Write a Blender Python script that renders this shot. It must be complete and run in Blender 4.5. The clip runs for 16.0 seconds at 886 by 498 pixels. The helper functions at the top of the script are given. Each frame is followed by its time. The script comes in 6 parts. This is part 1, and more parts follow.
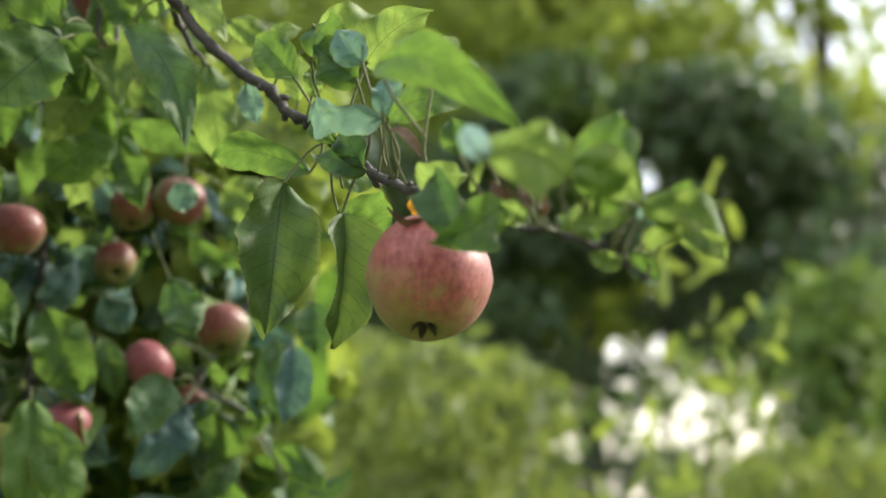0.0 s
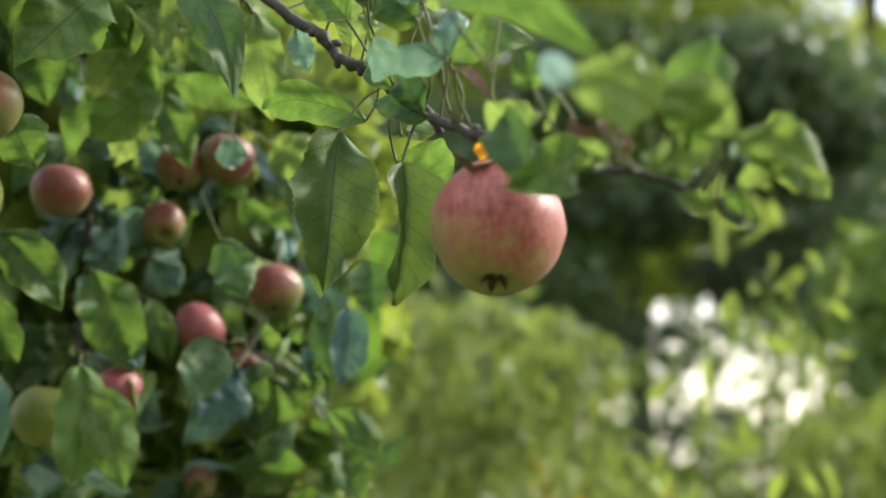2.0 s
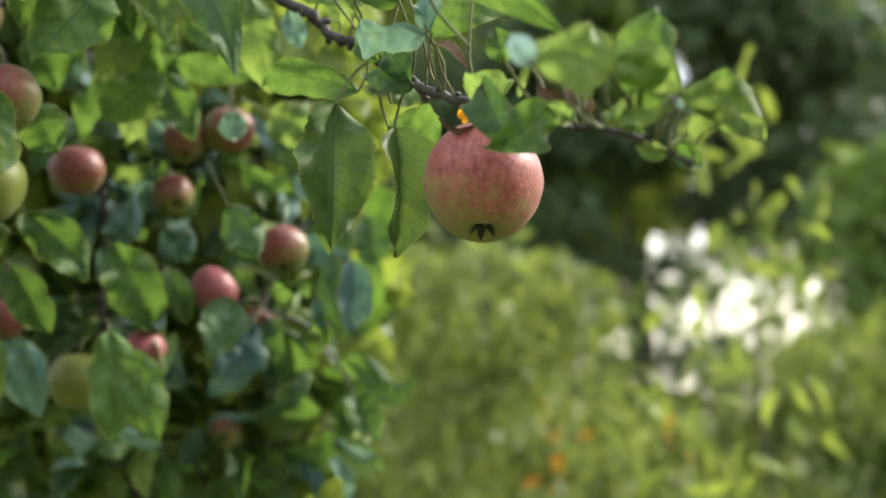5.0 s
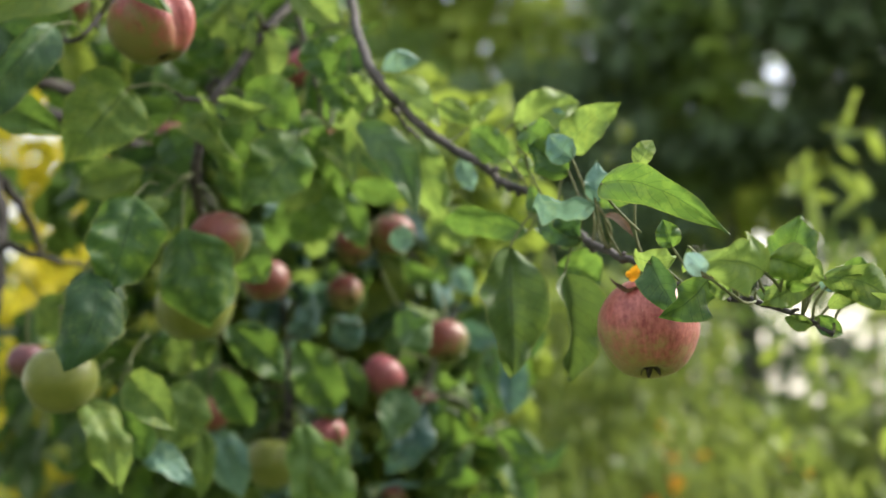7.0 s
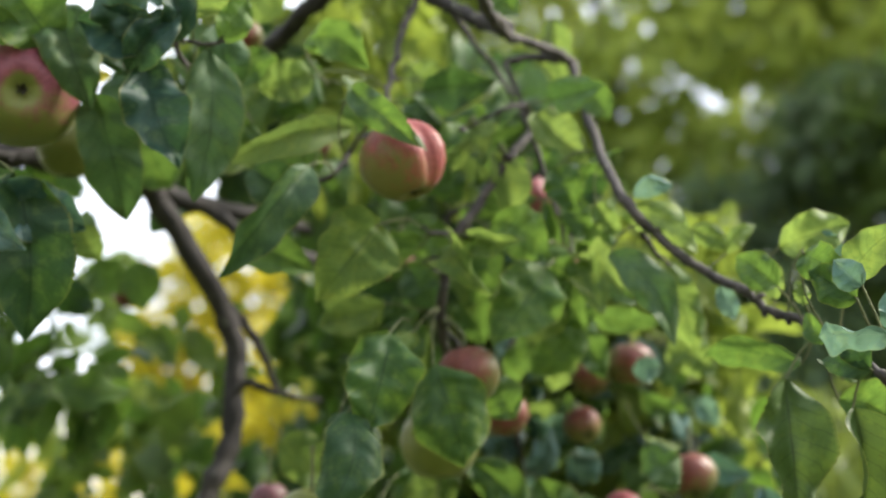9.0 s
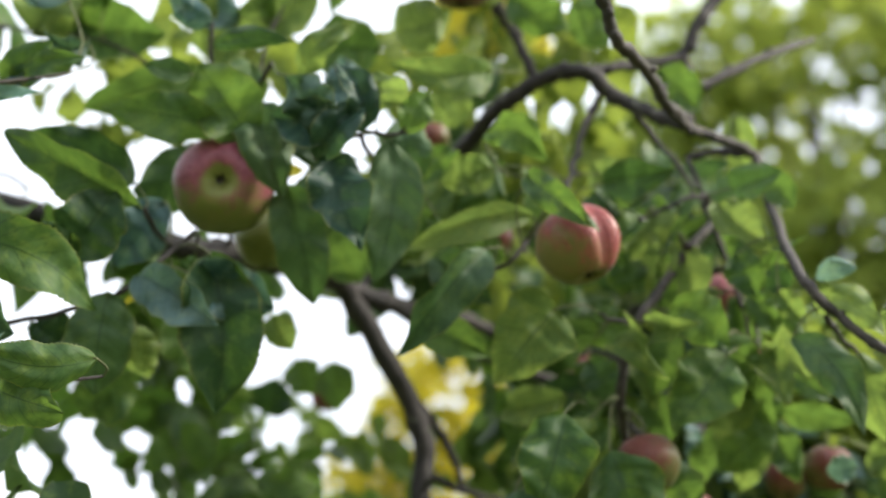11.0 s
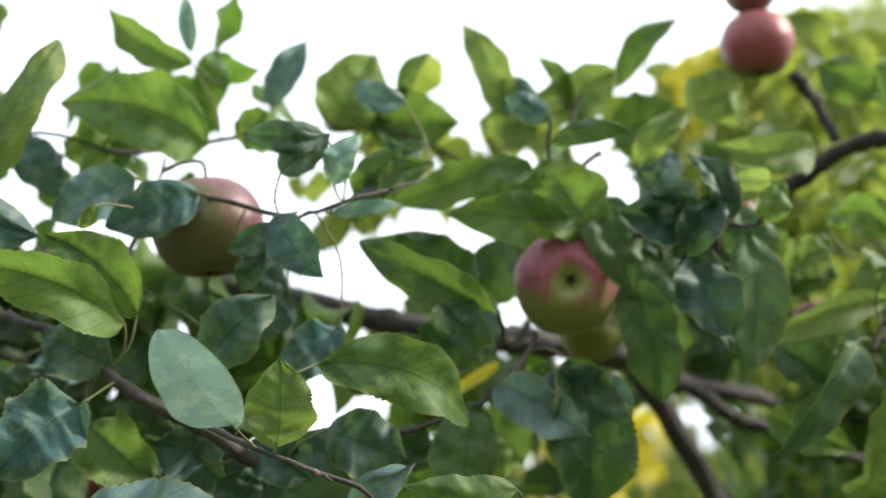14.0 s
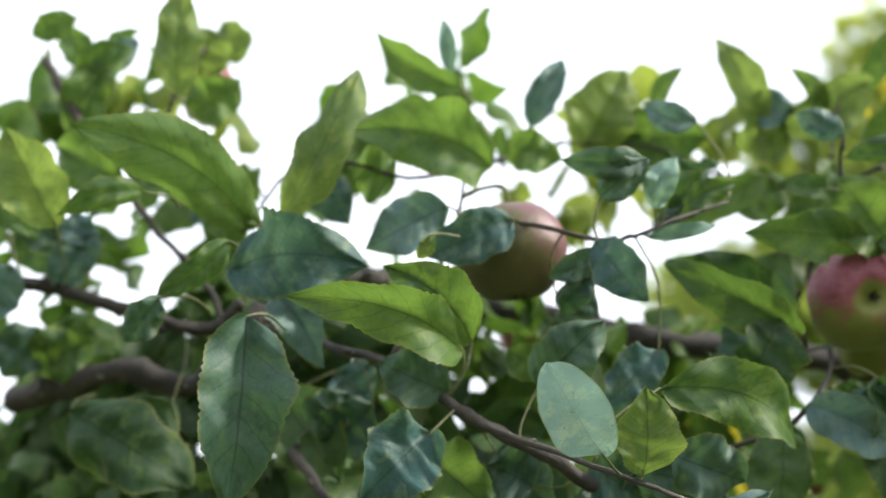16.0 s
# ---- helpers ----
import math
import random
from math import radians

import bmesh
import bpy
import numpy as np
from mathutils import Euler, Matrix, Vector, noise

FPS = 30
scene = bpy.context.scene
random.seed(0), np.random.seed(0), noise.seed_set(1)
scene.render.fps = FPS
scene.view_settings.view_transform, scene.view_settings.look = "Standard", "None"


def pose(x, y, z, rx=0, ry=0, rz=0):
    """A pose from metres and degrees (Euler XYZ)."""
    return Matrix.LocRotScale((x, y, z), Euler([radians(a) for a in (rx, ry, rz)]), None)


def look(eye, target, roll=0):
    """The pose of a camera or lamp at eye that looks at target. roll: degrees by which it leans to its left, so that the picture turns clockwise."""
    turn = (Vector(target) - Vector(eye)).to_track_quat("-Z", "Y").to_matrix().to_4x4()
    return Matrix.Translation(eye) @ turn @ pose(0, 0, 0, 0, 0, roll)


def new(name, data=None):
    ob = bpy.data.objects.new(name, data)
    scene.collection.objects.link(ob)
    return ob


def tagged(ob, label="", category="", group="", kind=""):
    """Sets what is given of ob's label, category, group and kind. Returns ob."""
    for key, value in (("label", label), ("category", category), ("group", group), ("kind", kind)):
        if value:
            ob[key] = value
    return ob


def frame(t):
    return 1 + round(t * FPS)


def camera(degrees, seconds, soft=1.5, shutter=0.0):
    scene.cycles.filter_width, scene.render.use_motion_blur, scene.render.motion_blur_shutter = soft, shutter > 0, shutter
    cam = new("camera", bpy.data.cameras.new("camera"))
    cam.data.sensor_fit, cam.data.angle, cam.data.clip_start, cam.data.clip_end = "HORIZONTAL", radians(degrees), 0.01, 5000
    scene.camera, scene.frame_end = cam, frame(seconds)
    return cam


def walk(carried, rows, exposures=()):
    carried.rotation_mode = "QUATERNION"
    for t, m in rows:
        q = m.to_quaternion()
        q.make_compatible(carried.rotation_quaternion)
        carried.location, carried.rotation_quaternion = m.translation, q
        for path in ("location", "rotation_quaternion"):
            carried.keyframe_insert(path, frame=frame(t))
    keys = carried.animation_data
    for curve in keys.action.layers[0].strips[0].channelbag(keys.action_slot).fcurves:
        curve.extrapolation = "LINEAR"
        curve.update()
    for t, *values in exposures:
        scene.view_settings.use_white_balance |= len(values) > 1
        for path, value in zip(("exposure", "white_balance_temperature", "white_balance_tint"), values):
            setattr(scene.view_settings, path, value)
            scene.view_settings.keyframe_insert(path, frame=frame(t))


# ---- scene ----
cam = camera(40.0, 16.0)
PATH = [
    (0, (0.116, 0.169, 1.594), (-0.105, 2.111, 2.015), 1.1),
    (0.5, (0.100, 0.186, 1.590), (-0.125, 2.130, 2.001), 0.5),
    (1, (0.092, 0.188, 1.606), (-0.152, 2.139, 1.972), -0.2),
    (1.5, (0.097, 0.198, 1.598), (-0.168, 2.147, 1.963), -0.4),
    (2, (0.101, 0.202, 1.594), (-0.190, 2.147, 1.958), 0.6),
    (2.5, (0.081, 0.186, 1.594), (-0.181, 2.144, 1.907), -1.5),
    (3, (0.086, 0.176, 1.589), (-0.177, 2.138, 1.873), -2.4),
    (5.5, (0.115, 0.106, 1.586), (-0.193, 2.063, 1.861), -4.0),
    (6, (0.117, 0.066, 1.597), (-0.223, 2.020, 1.851), -5.1),
    (6.5, (0.108, 0.043, 1.629), (-0.269, 1.991, 1.882), -4.3),
    (7, (0.094, 0.010, 1.649), (-0.348, 1.939, 1.940), -4.7),
    (7.5, (0.080, 0.006, 1.650), (-0.447, 1.901, 2.014), -4.4),
    (8, (0.059, 0.006, 1.655), (-0.530, 1.871, 2.077), -5.2),
    (8.5, (0.049, -0.002, 1.651), (-0.597, 1.825, 2.144), -4.9),
    (8.7, (0.036, 0.012, 1.667), (-0.622, 1.834, 2.164), -4.8),
    (11, (0.059, 0.029, 1.620), (-0.898, 1.616, 2.373), -1.3),
    (11.5, (-0.002, 0.012, 1.607), (-0.930, 1.587, 2.418), -2.3),
    (12, (-0.024, -0.017, 1.642), (-0.982, 1.566, 2.401), -2.2),
    (12.5, (-0.064, -0.036, 1.647), (-1.020, 1.538, 2.428), -2.0),
    (13, (-0.078, -0.040, 1.655), (-1.070, 1.510, 2.437), -2.5),
    (13.5, (-0.073, -0.035, 1.661), (-1.123, 1.467, 2.461), -1.9),
    (14, (-0.082, -0.055, 1.679), (-1.165, 1.424, 2.478), -1.7),
    (14.5, (-0.122, -0.102, 1.683), (-1.193, 1.387, 2.481), -1.9),
    (15, (-0.168, -0.139, 1.677), (-1.221, 1.353, 2.493), -2.2),
    (15.5, (-0.182, -0.152, 1.688), (-1.298, 1.296, 2.499), -2.4),
    (16, (-0.191, -0.157, 1.697), (-1.364, 1.255, 2.491), -1.5),
]
EXPOSURES = [(0, 1.16), (6.0, 1.22), (8.0, 1.2), (11.0, 0.91), (12.0, 0.99), (13.0, 1.0), (15.5, 0.96), (16.0, 0.97)]
walk(cam, [(t, look(eye, target, roll)) for t, eye, target, roll in PATH], EXPOSURES)
cam.data.dof.use_dof = True
cam.data.dof.focus_distance = 0.60
cam.data.dof.aperture_fstop = 5.1

# ---- world and light ----
SUN_AZ, SUN_EL = -58.0, 36.0          # degrees to the left of +y, and up
world = bpy.data.worlds.new("sky")
scene.world = world
world.use_nodes = True
wn = world.node_tree.nodes
sky = wn.new("ShaderNodeTexSky")
sky.sky_type = "NISHITA"
sky.sun_disc = False
sky.sun_elevation = radians(SUN_EL)
sky.sun_rotation = radians(-SUN_AZ)
sky.dust_density = 4.0
sky.ozone_density = 1.0
wn["Background"].inputs["Strength"].default_value = 0.135
haze = wn.new("ShaderNodeMix")          # bright thin cloud over the blue
haze.data_type = "RGBA"
haze.inputs["Factor"].default_value = 0.72
low = wn.new("ShaderNodeMix")           # the cloud is warmer toward the horizon
low.data_type = "RGBA"
low.inputs["A"].default_value = (9.5, 8.8, 7.0, 1)
low.inputs["B"].default_value = (8.7, 9.1, 9.8, 1)
rise = wn.new("ShaderNodeMapRange")
rise.inputs["From Min"].default_value, rise.inputs["From Max"].default_value = 0.11, 0.19
height = wn.new("ShaderNodeSeparateXYZ")
world.node_tree.links.new(wn.new("ShaderNodeTexCoord").outputs["Generated"], height.inputs[0])
world.node_tree.links.new(height.outputs["Z"], rise.inputs["Value"])
world.node_tree.links.new(rise.outputs[0], low.inputs["Factor"])
world.node_tree.links.new(low.outputs["Result"], haze.inputs["B"])
world.node_tree.links.new(sky.outputs[0], haze.inputs["A"])
world.node_tree.links.new(haze.outputs["Result"], wn["Background"].inputs["Color"])
sun_to = Vector((-math.sin(radians(SUN_AZ)) * math.cos(radians(SUN_EL)), math.cos(radians(SUN_AZ)) * math.cos(radians(SUN_EL)), math.sin(radians(SUN_EL))))
sun = new("sun", bpy.data.lights.new("sun", "SUN"))
sun.data.energy = 3.7
sun.data.angle = radians(11)
sun.data.color = (1.0, 0.93, 0.82)
sun.matrix_world = look(sun_to * 20, (0, 0, 0))


# ---- materials ----
def nodes_of(name):
    m = bpy.data.materials.new(name)
    m.use_nodes = True
    nt = m.node_tree
    return m, nt.nodes, nt.links, nt.nodes["Principled BSDF"]


def mix_rgb(n, l, fac, a, b, mode="MIX"):
    x = n.new("ShaderNodeMix")
    x.data_type, x.blend_type = "RGBA", mode
    for sock, v in ((x.inputs["Factor"], fac), (x.inputs["A"], a), (x.inputs["B"], b)):
        if isinstance(v, bpy.types.NodeSocket):
            l.new(v, sock)
        elif isinstance(v, (int, float)):
            sock.default_value = v
        else:
            sock.default_value = (*v, 1)
    return x.outputs["Result"]


def calc(n, l, op, a, b=0.0, c=0.0, clamp=False):
    x = n.new("ShaderNodeMath")
    x.operation, x.use_clamp = op, clamp
    for sock, v in zip(x.inputs, (a, b, c)):
        if isinstance(v, bpy.types.NodeSocket):
            l.new(v, sock)
        else:
            sock.default_value = v
    return x.outputs[0]


def noise_tex(n, l, coord, scale, detail=4, rough=0.6):
    x = n.new("ShaderNodeTexNoise")
    x.inputs["Scale"].default_value, x.inputs["Detail"].default_value, x.inputs["Roughness"].default_value = scale, detail, rough
    if coord is not None:
        l.new(coord, x.inputs["Vector"])
    return x.outputs["Fac"]


def ramp(n, l, fac, lo, hi):
    x = n.new("ShaderNodeMapRange")
    x.interpolation_type = "SMOOTHSTEP"
    l.new(fac, x.inputs["Value"])
    x.inputs["From Min"].default_value, x.inputs["From Max"].default_value = lo, hi
    return x.outputs["Result"]


def leaf_material(name, dark, light, vein, glow, thin=0.4, island=False, gloss=0.42):
    """A leaf: veins and blotches laid out in the blade's own u (along) and v (across)."""
    m, n, l, p = nodes_of(name)
    uv = n.new("ShaderNodeUVMap").outputs[0]
    sep = n.new("ShaderNodeSeparateXYZ")
    l.new(uv, sep.inputs[0])
    geo = n.new("ShaderNodeTexCoord").outputs["Object"]
    if island:
        rnd = n.new("ShaderNodeNewGeometry").outputs["Random Per Island"]
    else:
        rnd = n.new("ShaderNodeObjectInfo").outputs["Random"]
    blotch = noise_tex(n, l, geo, 45.0, 3)
    fine = noise_tex(n, l, geo, 420.0, 3)
    col = mix_rgb(n, l, ramp(n, l, calc(n, l, "ADD", blotch, calc(n, l, "MULTIPLY_ADD", rnd, 0.8, -0.42)), 0.3, 0.72), dark, light)
    col = mix_rgb(n, l, calc(n, l, "MULTIPLY", fine, 0.35), col, dark)
    across = calc(n, l, "ABSOLUTE", calc(n, l, "MULTIPLY_ADD", sep.outputs["Y"], 2.0, -1.0))
    rib = ramp(n, l, across, 0.045, 0.0)
    wavy = calc(n, l, "MULTIPLY_ADD", noise_tex(n, l, geo, 90.0, 2), 0.08, calc(n, l, "MULTIPLY_ADD", across, -0.22, sep.outputs["X"]))
    side = calc(n, l, "ABSOLUTE", calc(n, l, "MULTIPLY_ADD", calc(n, l, "FRACT", calc(n, l, "MULTIPLY", wavy, 8.0)), 2.0, -1.0))
    sidev = calc(n, l, "MULTIPLY", ramp(n, l, side, 0.16, 0.0), 0.55)
    veins = calc(n, l, "MAXIMUM", rib, sidev)
    col = mix_rgb(n, l, calc(n, l, "MULTIPLY", veins, 0.55), col, vein)
    mottle = noise_tex(n, l, geo, 330.0, 4, 0.7)
    col = mix_rgb(n, l, calc(n, l, "MULTIPLY", ramp(n, l, mottle, 0.5, 0.75), 0.25), col, light)
    sallow = ramp(n, l, calc(n, l, "MULTIPLY_ADD", veins, -0.12, noise_tex(n, l, geo, 100.0, 3, 0.65)), 0.47, 0.66)
    col = mix_rgb(n, l, calc(n, l, "MULTIPLY", sallow, 0.42), col, (1.7 * light[0], 1.35 * light[1], 0.8 * light[2]))
    dull = ramp(n, l, noise_tex(n, l, geo, 75.0, 4, 0.6), 0.52, 0.70)
    col = mix_rgb(n, l, calc(n, l, "MULTIPLY", dull, 0.5), col, tuple(0.7 * c for c in dark))
    spot = ramp(n, l, noise_tex(n, l, geo, 260.0, 4, 0.7), 0.62, 0.70)
    col = mix_rgb(n, l, calc(n, l, "MULTIPLY", spot, 0.6), col, (0.030, 0.028, 0.012))
    scar = ramp(n, l, noise_tex(n, l, geo, 60.0, 5, 0.75), 0.68, 0.74)
    col = mix_rgb(n, l, calc(n, l, "MULTIPLY", scar, 0.55), col, (0.09, 0.055, 0.02))
    edge = calc(n, l, "MULTIPLY", ramp(n, l, across, 0.90, 1.0), 0.5)
    col = mix_rgb(n, l, edge, col, (0.2, 0.2, 0.05))
    l.new(col, p.inputs["Base Color"])
    p.inputs["Roughness"].default_value = gloss
    p.inputs["Specular IOR Level"].default_value = 0.27
    bump = n.new("ShaderNodeBump")
    bump.inputs["Strength"].default_value, bump.inputs["Distance"].default_value = 0.6, 0.0016
    puff = noise_tex(n, l, geo, 300.0, 4, 0.6)
    l.new(calc(n, l, "MULTIPLY_ADD", veins, -0.12, calc(n, l, "MULTIPLY", puff, 0.5)), bump.inputs["Height"])
    l.new(bump.outputs[0], p.inputs["Normal"])
    tr = n.new("ShaderNodeBsdfTranslucent")
    l.new(mix_rgb(n, l, 0.35, mix_rgb(n, l, ramp(n, l, calc(n, l, "ADD", blotch, calc(n, l, "MULTIPLY", veins, -0.35)), 0.1, 0.7), tuple(0.45 * c for c in glow), glow), col), tr.inputs["Color"])
    mx = n.new("ShaderNodeMixShader")
    mx.inputs[0].default_value = thin
    l.new(p.outputs[0], mx.inputs[1])
    l.new(tr.outputs[0], mx.inputs[2])
    l.new(mx.outputs[0], n["Material Output"].inputs[0])
    return m


# Olive and shade: crown shade put into the colour; dark and blue: sky sheen.
LEAF = {
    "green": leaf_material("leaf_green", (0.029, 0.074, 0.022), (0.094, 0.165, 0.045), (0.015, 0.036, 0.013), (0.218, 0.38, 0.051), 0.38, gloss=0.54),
    "olive": leaf_material("leaf_olive_shade", (0.016, 0.042, 0.013), (0.058, 0.104, 0.028), (0.008, 0.018, 0.006), (0.156, 0.24, 0.038), 0.27, gloss=0.52),
    "dark": leaf_material("leaf_dark_sheen", (0.016, 0.048, 0.036), (0.062, 0.116, 0.088), (0.013, 0.032, 0.018), (0.104, 0.22, 0.051), 0.25, gloss=0.54),
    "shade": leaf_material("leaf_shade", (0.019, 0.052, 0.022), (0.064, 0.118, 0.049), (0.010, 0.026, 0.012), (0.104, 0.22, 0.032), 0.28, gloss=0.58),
    # Lime stands for leaves lit from behind, brightened in the colour.
    "lime": leaf_material("leaf_lime_backlit", (0.061, 0.116, 0.028), (0.154, 0.225, 0.064), (0.041, 0.075, 0.023), (0.291, 0.42, 0.077), 0.46, gloss=0.54),
    "pale": leaf_material("leaf_pale", (0.073, 0.158, 0.122), (0.156, 0.27, 0.230), (0.208, 0.30, 0.269), (0.208, 0.36, 0.192), 0.34, gloss=0.5),
    "bloom": leaf_material("leaf_bloom", (0.25, 0.38, 0.36), (0.32, 0.46, 0.44), (0.32, 0.46, 0.45), (0.25, 0.44, 0.34), 0.32, gloss=0.42),
    "blue": leaf_material("leaf_sky_sheen", (0.036, 0.086, 0.086), (0.108, 0.180, 0.182), (0.031, 0.06, 0.064), (0.125, 0.26, 0.115), 0.27, gloss=0.55),
    "yellow": leaf_material("leaf_yellow", (0.36, 0.36, 0.05), (0.52, 0.52, 0.08), (0.5, 0.42, 0.1), (0.8, 0.64, 0.03), 0.5),
    "brown": leaf_material("leaf_brown", (0.045, 0.030, 0.022), (0.14, 0.095, 0.065), (0.12, 0.08, 0.05), (0.14, 0.07, 0.03), 0.15, gloss=0.7),
    "orange": leaf_material("leaf_orange", (0.50, 0.22, 0.015), (0.75, 0.36, 0.02), (0.5, 0.3, 0.05), (0.8, 0.4, 0.02), 0.4),
}
FILL = {
    "green": leaf_material("foliage_green", (0.023, 0.060, 0.018), (0.091, 0.162, 0.041), (0.052, 0.09, 0.038), (0.198, 0.38, 0.038), 0.38, True, 0.47),
    # Deep: the green darkened to stand for shade inside the crown.
    "deep": leaf_material("foliage_inner_shade", (0.024, 0.058, 0.022), (0.078, 0.145, 0.048), (0.05, 0.09, 0.042), (0.11, 0.22, 0.045), 0.3, True, 0.48),
    # Dark: shade of the trees behind, put into the leaf colour.
    "dark": leaf_material("foliage_dark_shade", (0.032, 0.062, 0.033), (0.088, 0.145, 0.067), (0.07, 0.11, 0.064), (0.12, 0.20, 0.058), 0.28, True, 0.5),
    "mid": leaf_material("foliage_mid", (0.047, 0.095, 0.023), (0.125, 0.20, 0.044), (0.135, 0.18, 0.077), (0.229, 0.35, 0.045), 0.4, True, 0.5),
    "lime": leaf_material("foliage_lime", (0.063, 0.112, 0.019), (0.208, 0.28, 0.051), (0.208, 0.25, 0.102), (0.353, 0.45, 0.064), 0.46, True, 0.5),
    "olive": leaf_material("foliage_olive", (0.035, 0.070, 0.018), (0.192, 0.25, 0.058), (0.167, 0.19, 0.064), (0.302, 0.39, 0.064), 0.42, True, 0.5),
    # Bright: sunlight put into the colour, paler than real leaves.
    "bright": leaf_material("foliage_bright_sunlit", (0.125, 0.200, 0.038), (0.330, 0.420, 0.090), (0.23, 0.27, 0.102), (0.60, 0.70, 0.115), 0.5, True, 0.5),
    "orange": leaf_material("foliage_orange", (0.50, 0.22, 0.02), (0.72, 0.36, 0.03), (0.5, 0.3, 0.06), (0.95, 0.5, 0.04), 0.5, True),
    "yellow": leaf_material("foliage_yellow", (0.28, 0.27, 0.018), (0.50, 0.46, 0.03), (0.45, 0.40, 0.08), (0.74, 0.66, 0.04), 0.5, True),
}


def bark_material(name, a, b):
    m, n, l, p = nodes_of(name)
    co = n.new("ShaderNodeTexCoord").outputs["Object"]
    big, small = noise_tex(n, l, co, 60.0, 4), noise_tex(n, l, co, 600.0, 5)
    col = mix_rgb(n, l, ramp(n, l, big, 0.32, 0.68), a, b)
    col = mix_rgb(n, l, calc(n, l, "MULTIPLY", small, 0.5), col, (a[0] * 0.4, a[1] * 0.4, a[2] * 0.4))
    lichen = ramp(n, l, noise_tex(n, l, co, 130.0, 2), 0.66, 0.74)
    col = mix_rgb(n, l, calc(n, l, "MULTIPLY", lichen, 0.5), col, (0.28, 0.28, 0.22))
    l.new(col, p.inputs["Base Color"])
    p.inputs["Roughness"].default_value = 0.75
    bump = n.new("ShaderNodeBump")
    bump.inputs["Strength"].default_value, bump.inputs["Distance"].default_value = 0.7, 0.0015
    l.new(calc(n, l, "ADD", big, small), bump.inputs["Height"])
    l.new(bump.outputs[0], p.inputs["Normal"])
    return m


BARK = bark_material("bark", (0.023, 0.020, 0.018), (0.070, 0.059, 0.052))
BARK_DARK = bark_material("old_bark", (0.013, 0.011, 0.010), (0.040, 0.033, 0.029))
STALK = bark_material("leaf_stalk", (0.075, 0.095, 0.035), (0.15, 0.16, 0.065))


def apple_material(name, ground, ground2, red, red2, cover, side=0.42, shoulder=0.30):
    """Skin: a streaked red blush on a green-yellow ground; the blush lies toward the fruit's own +x."""
    m, n, l, p = nodes_of(name)
    co = n.new("ShaderNodeTexCoord").outputs["Object"]
    sep = n.new("ShaderNodeSeparateXYZ")
    l.new(co, sep.inputs[0])
    patch = noise_tex(n, l, co, 2.3, 6, 0.75)
    ang = calc(n, l, "ARCTAN2", sep.outputs["Y"], sep.outputs["X"])
    comb = n.new("ShaderNodeCombineXYZ")
    l.new(calc(n, l, "MULTIPLY", ang, 5.0), comb.inputs[0])
    l.new(calc(n, l, "MULTIPLY", sep.outputs["Z"], 0.8), comb.inputs[1])
    streak = noise_tex(n, l, comb.outputs[0], 2.4, 4)
    blush = calc(n, l, "MULTIPLY_ADD", sep.outputs["X"], side, calc(n, l, "MULTIPLY_ADD", sep.outputs["Z"], shoulder, cover))
    blush = calc(n, l, "ADD", blush, calc(n, l, "MULTIPLY_ADD", patch, 1.7, -0.85))
    blush = calc(n, l, "ADD", blush, calc(n, l, "MULTIPLY_ADD", streak, 0.4, -0.2))
    girth = calc(n, l, "SQRT", calc(n, l, "ADD", calc(n, l, "POWER", sep.outputs["X"], 2.0), calc(n, l, "POWER", sep.outputs["Y"], 2.0)))
    foot = calc(n, l, "MULTIPLY", ramp(n, l, girth, 0.46, 0.12), ramp(n, l, sep.outputs["Z"], 0.0, -0.4))
    blush = calc(n, l, "ADD", blush, calc(n, l, "MULTIPLY", foot, -0.9))
    fac = ramp(n, l, blush, -0.12, 0.55)
    g = mix_rgb(n, l, noise_tex(n, l, co, 2.2, 2), ground, ground2)
    r = mix_rgb(n, l, ramp(n, l, calc(n, l, "MULTIPLY_ADD", streak, 0.42, calc(n, l, "MULTIPLY", noise_tex(n, l, co, 7.0, 6, 0.75), 0.58)), 0.36, 0.64), red, red2)
    col = mix_rgb(n, l, calc(n, l, "MULTIPLY", fac, 0.9), g, r)
    v = n.new("ShaderNodeTexVoronoi")
    v.inputs["Scale"].default_value = 9.0
    l.new(co, v.inputs["Vector"])
    col = mix_rgb(n, l, calc(n, l, "MULTIPLY", ramp(n, l, v.outputs["Distance"], 0.09, 0.04), 0.35), col, (0.5, 0.42, 0.25))
    scab = ramp(n, l, noise_tex(n, l, co, 4.5, 3), 0.72, 0.77)
    col = mix_rgb(n, l, calc(n, l, "MULTIPLY", scab, 0.6), col, (0.10, 0.06, 0.03))
    l.new(col, p.inputs["Base Color"])
    p.inputs["Roughness"].default_value = 0.40
    p.inputs["Specular IOR Level"].default_value = 0.30
    p.inputs["Sheen Weight"].default_value, p.inputs["Sheen Roughness"].default_value = 0.07, 0.4
    p.inputs["Subsurface Weight"].default_value = 0.08
    p.inputs["Subsurface Radius"].default_value = (0.01, 0.004, 0.002)
    bump = n.new("ShaderNodeBump")
    bump.inputs["Strength"].default_value, bump.inputs["Distance"].default_value = 0.12, 0.02
    l.new(noise_tex(n, l, co, 14.0, 4), bump.inputs["Height"])
    l.new(bump.outputs[0], p.inputs["Normal"])
    return m


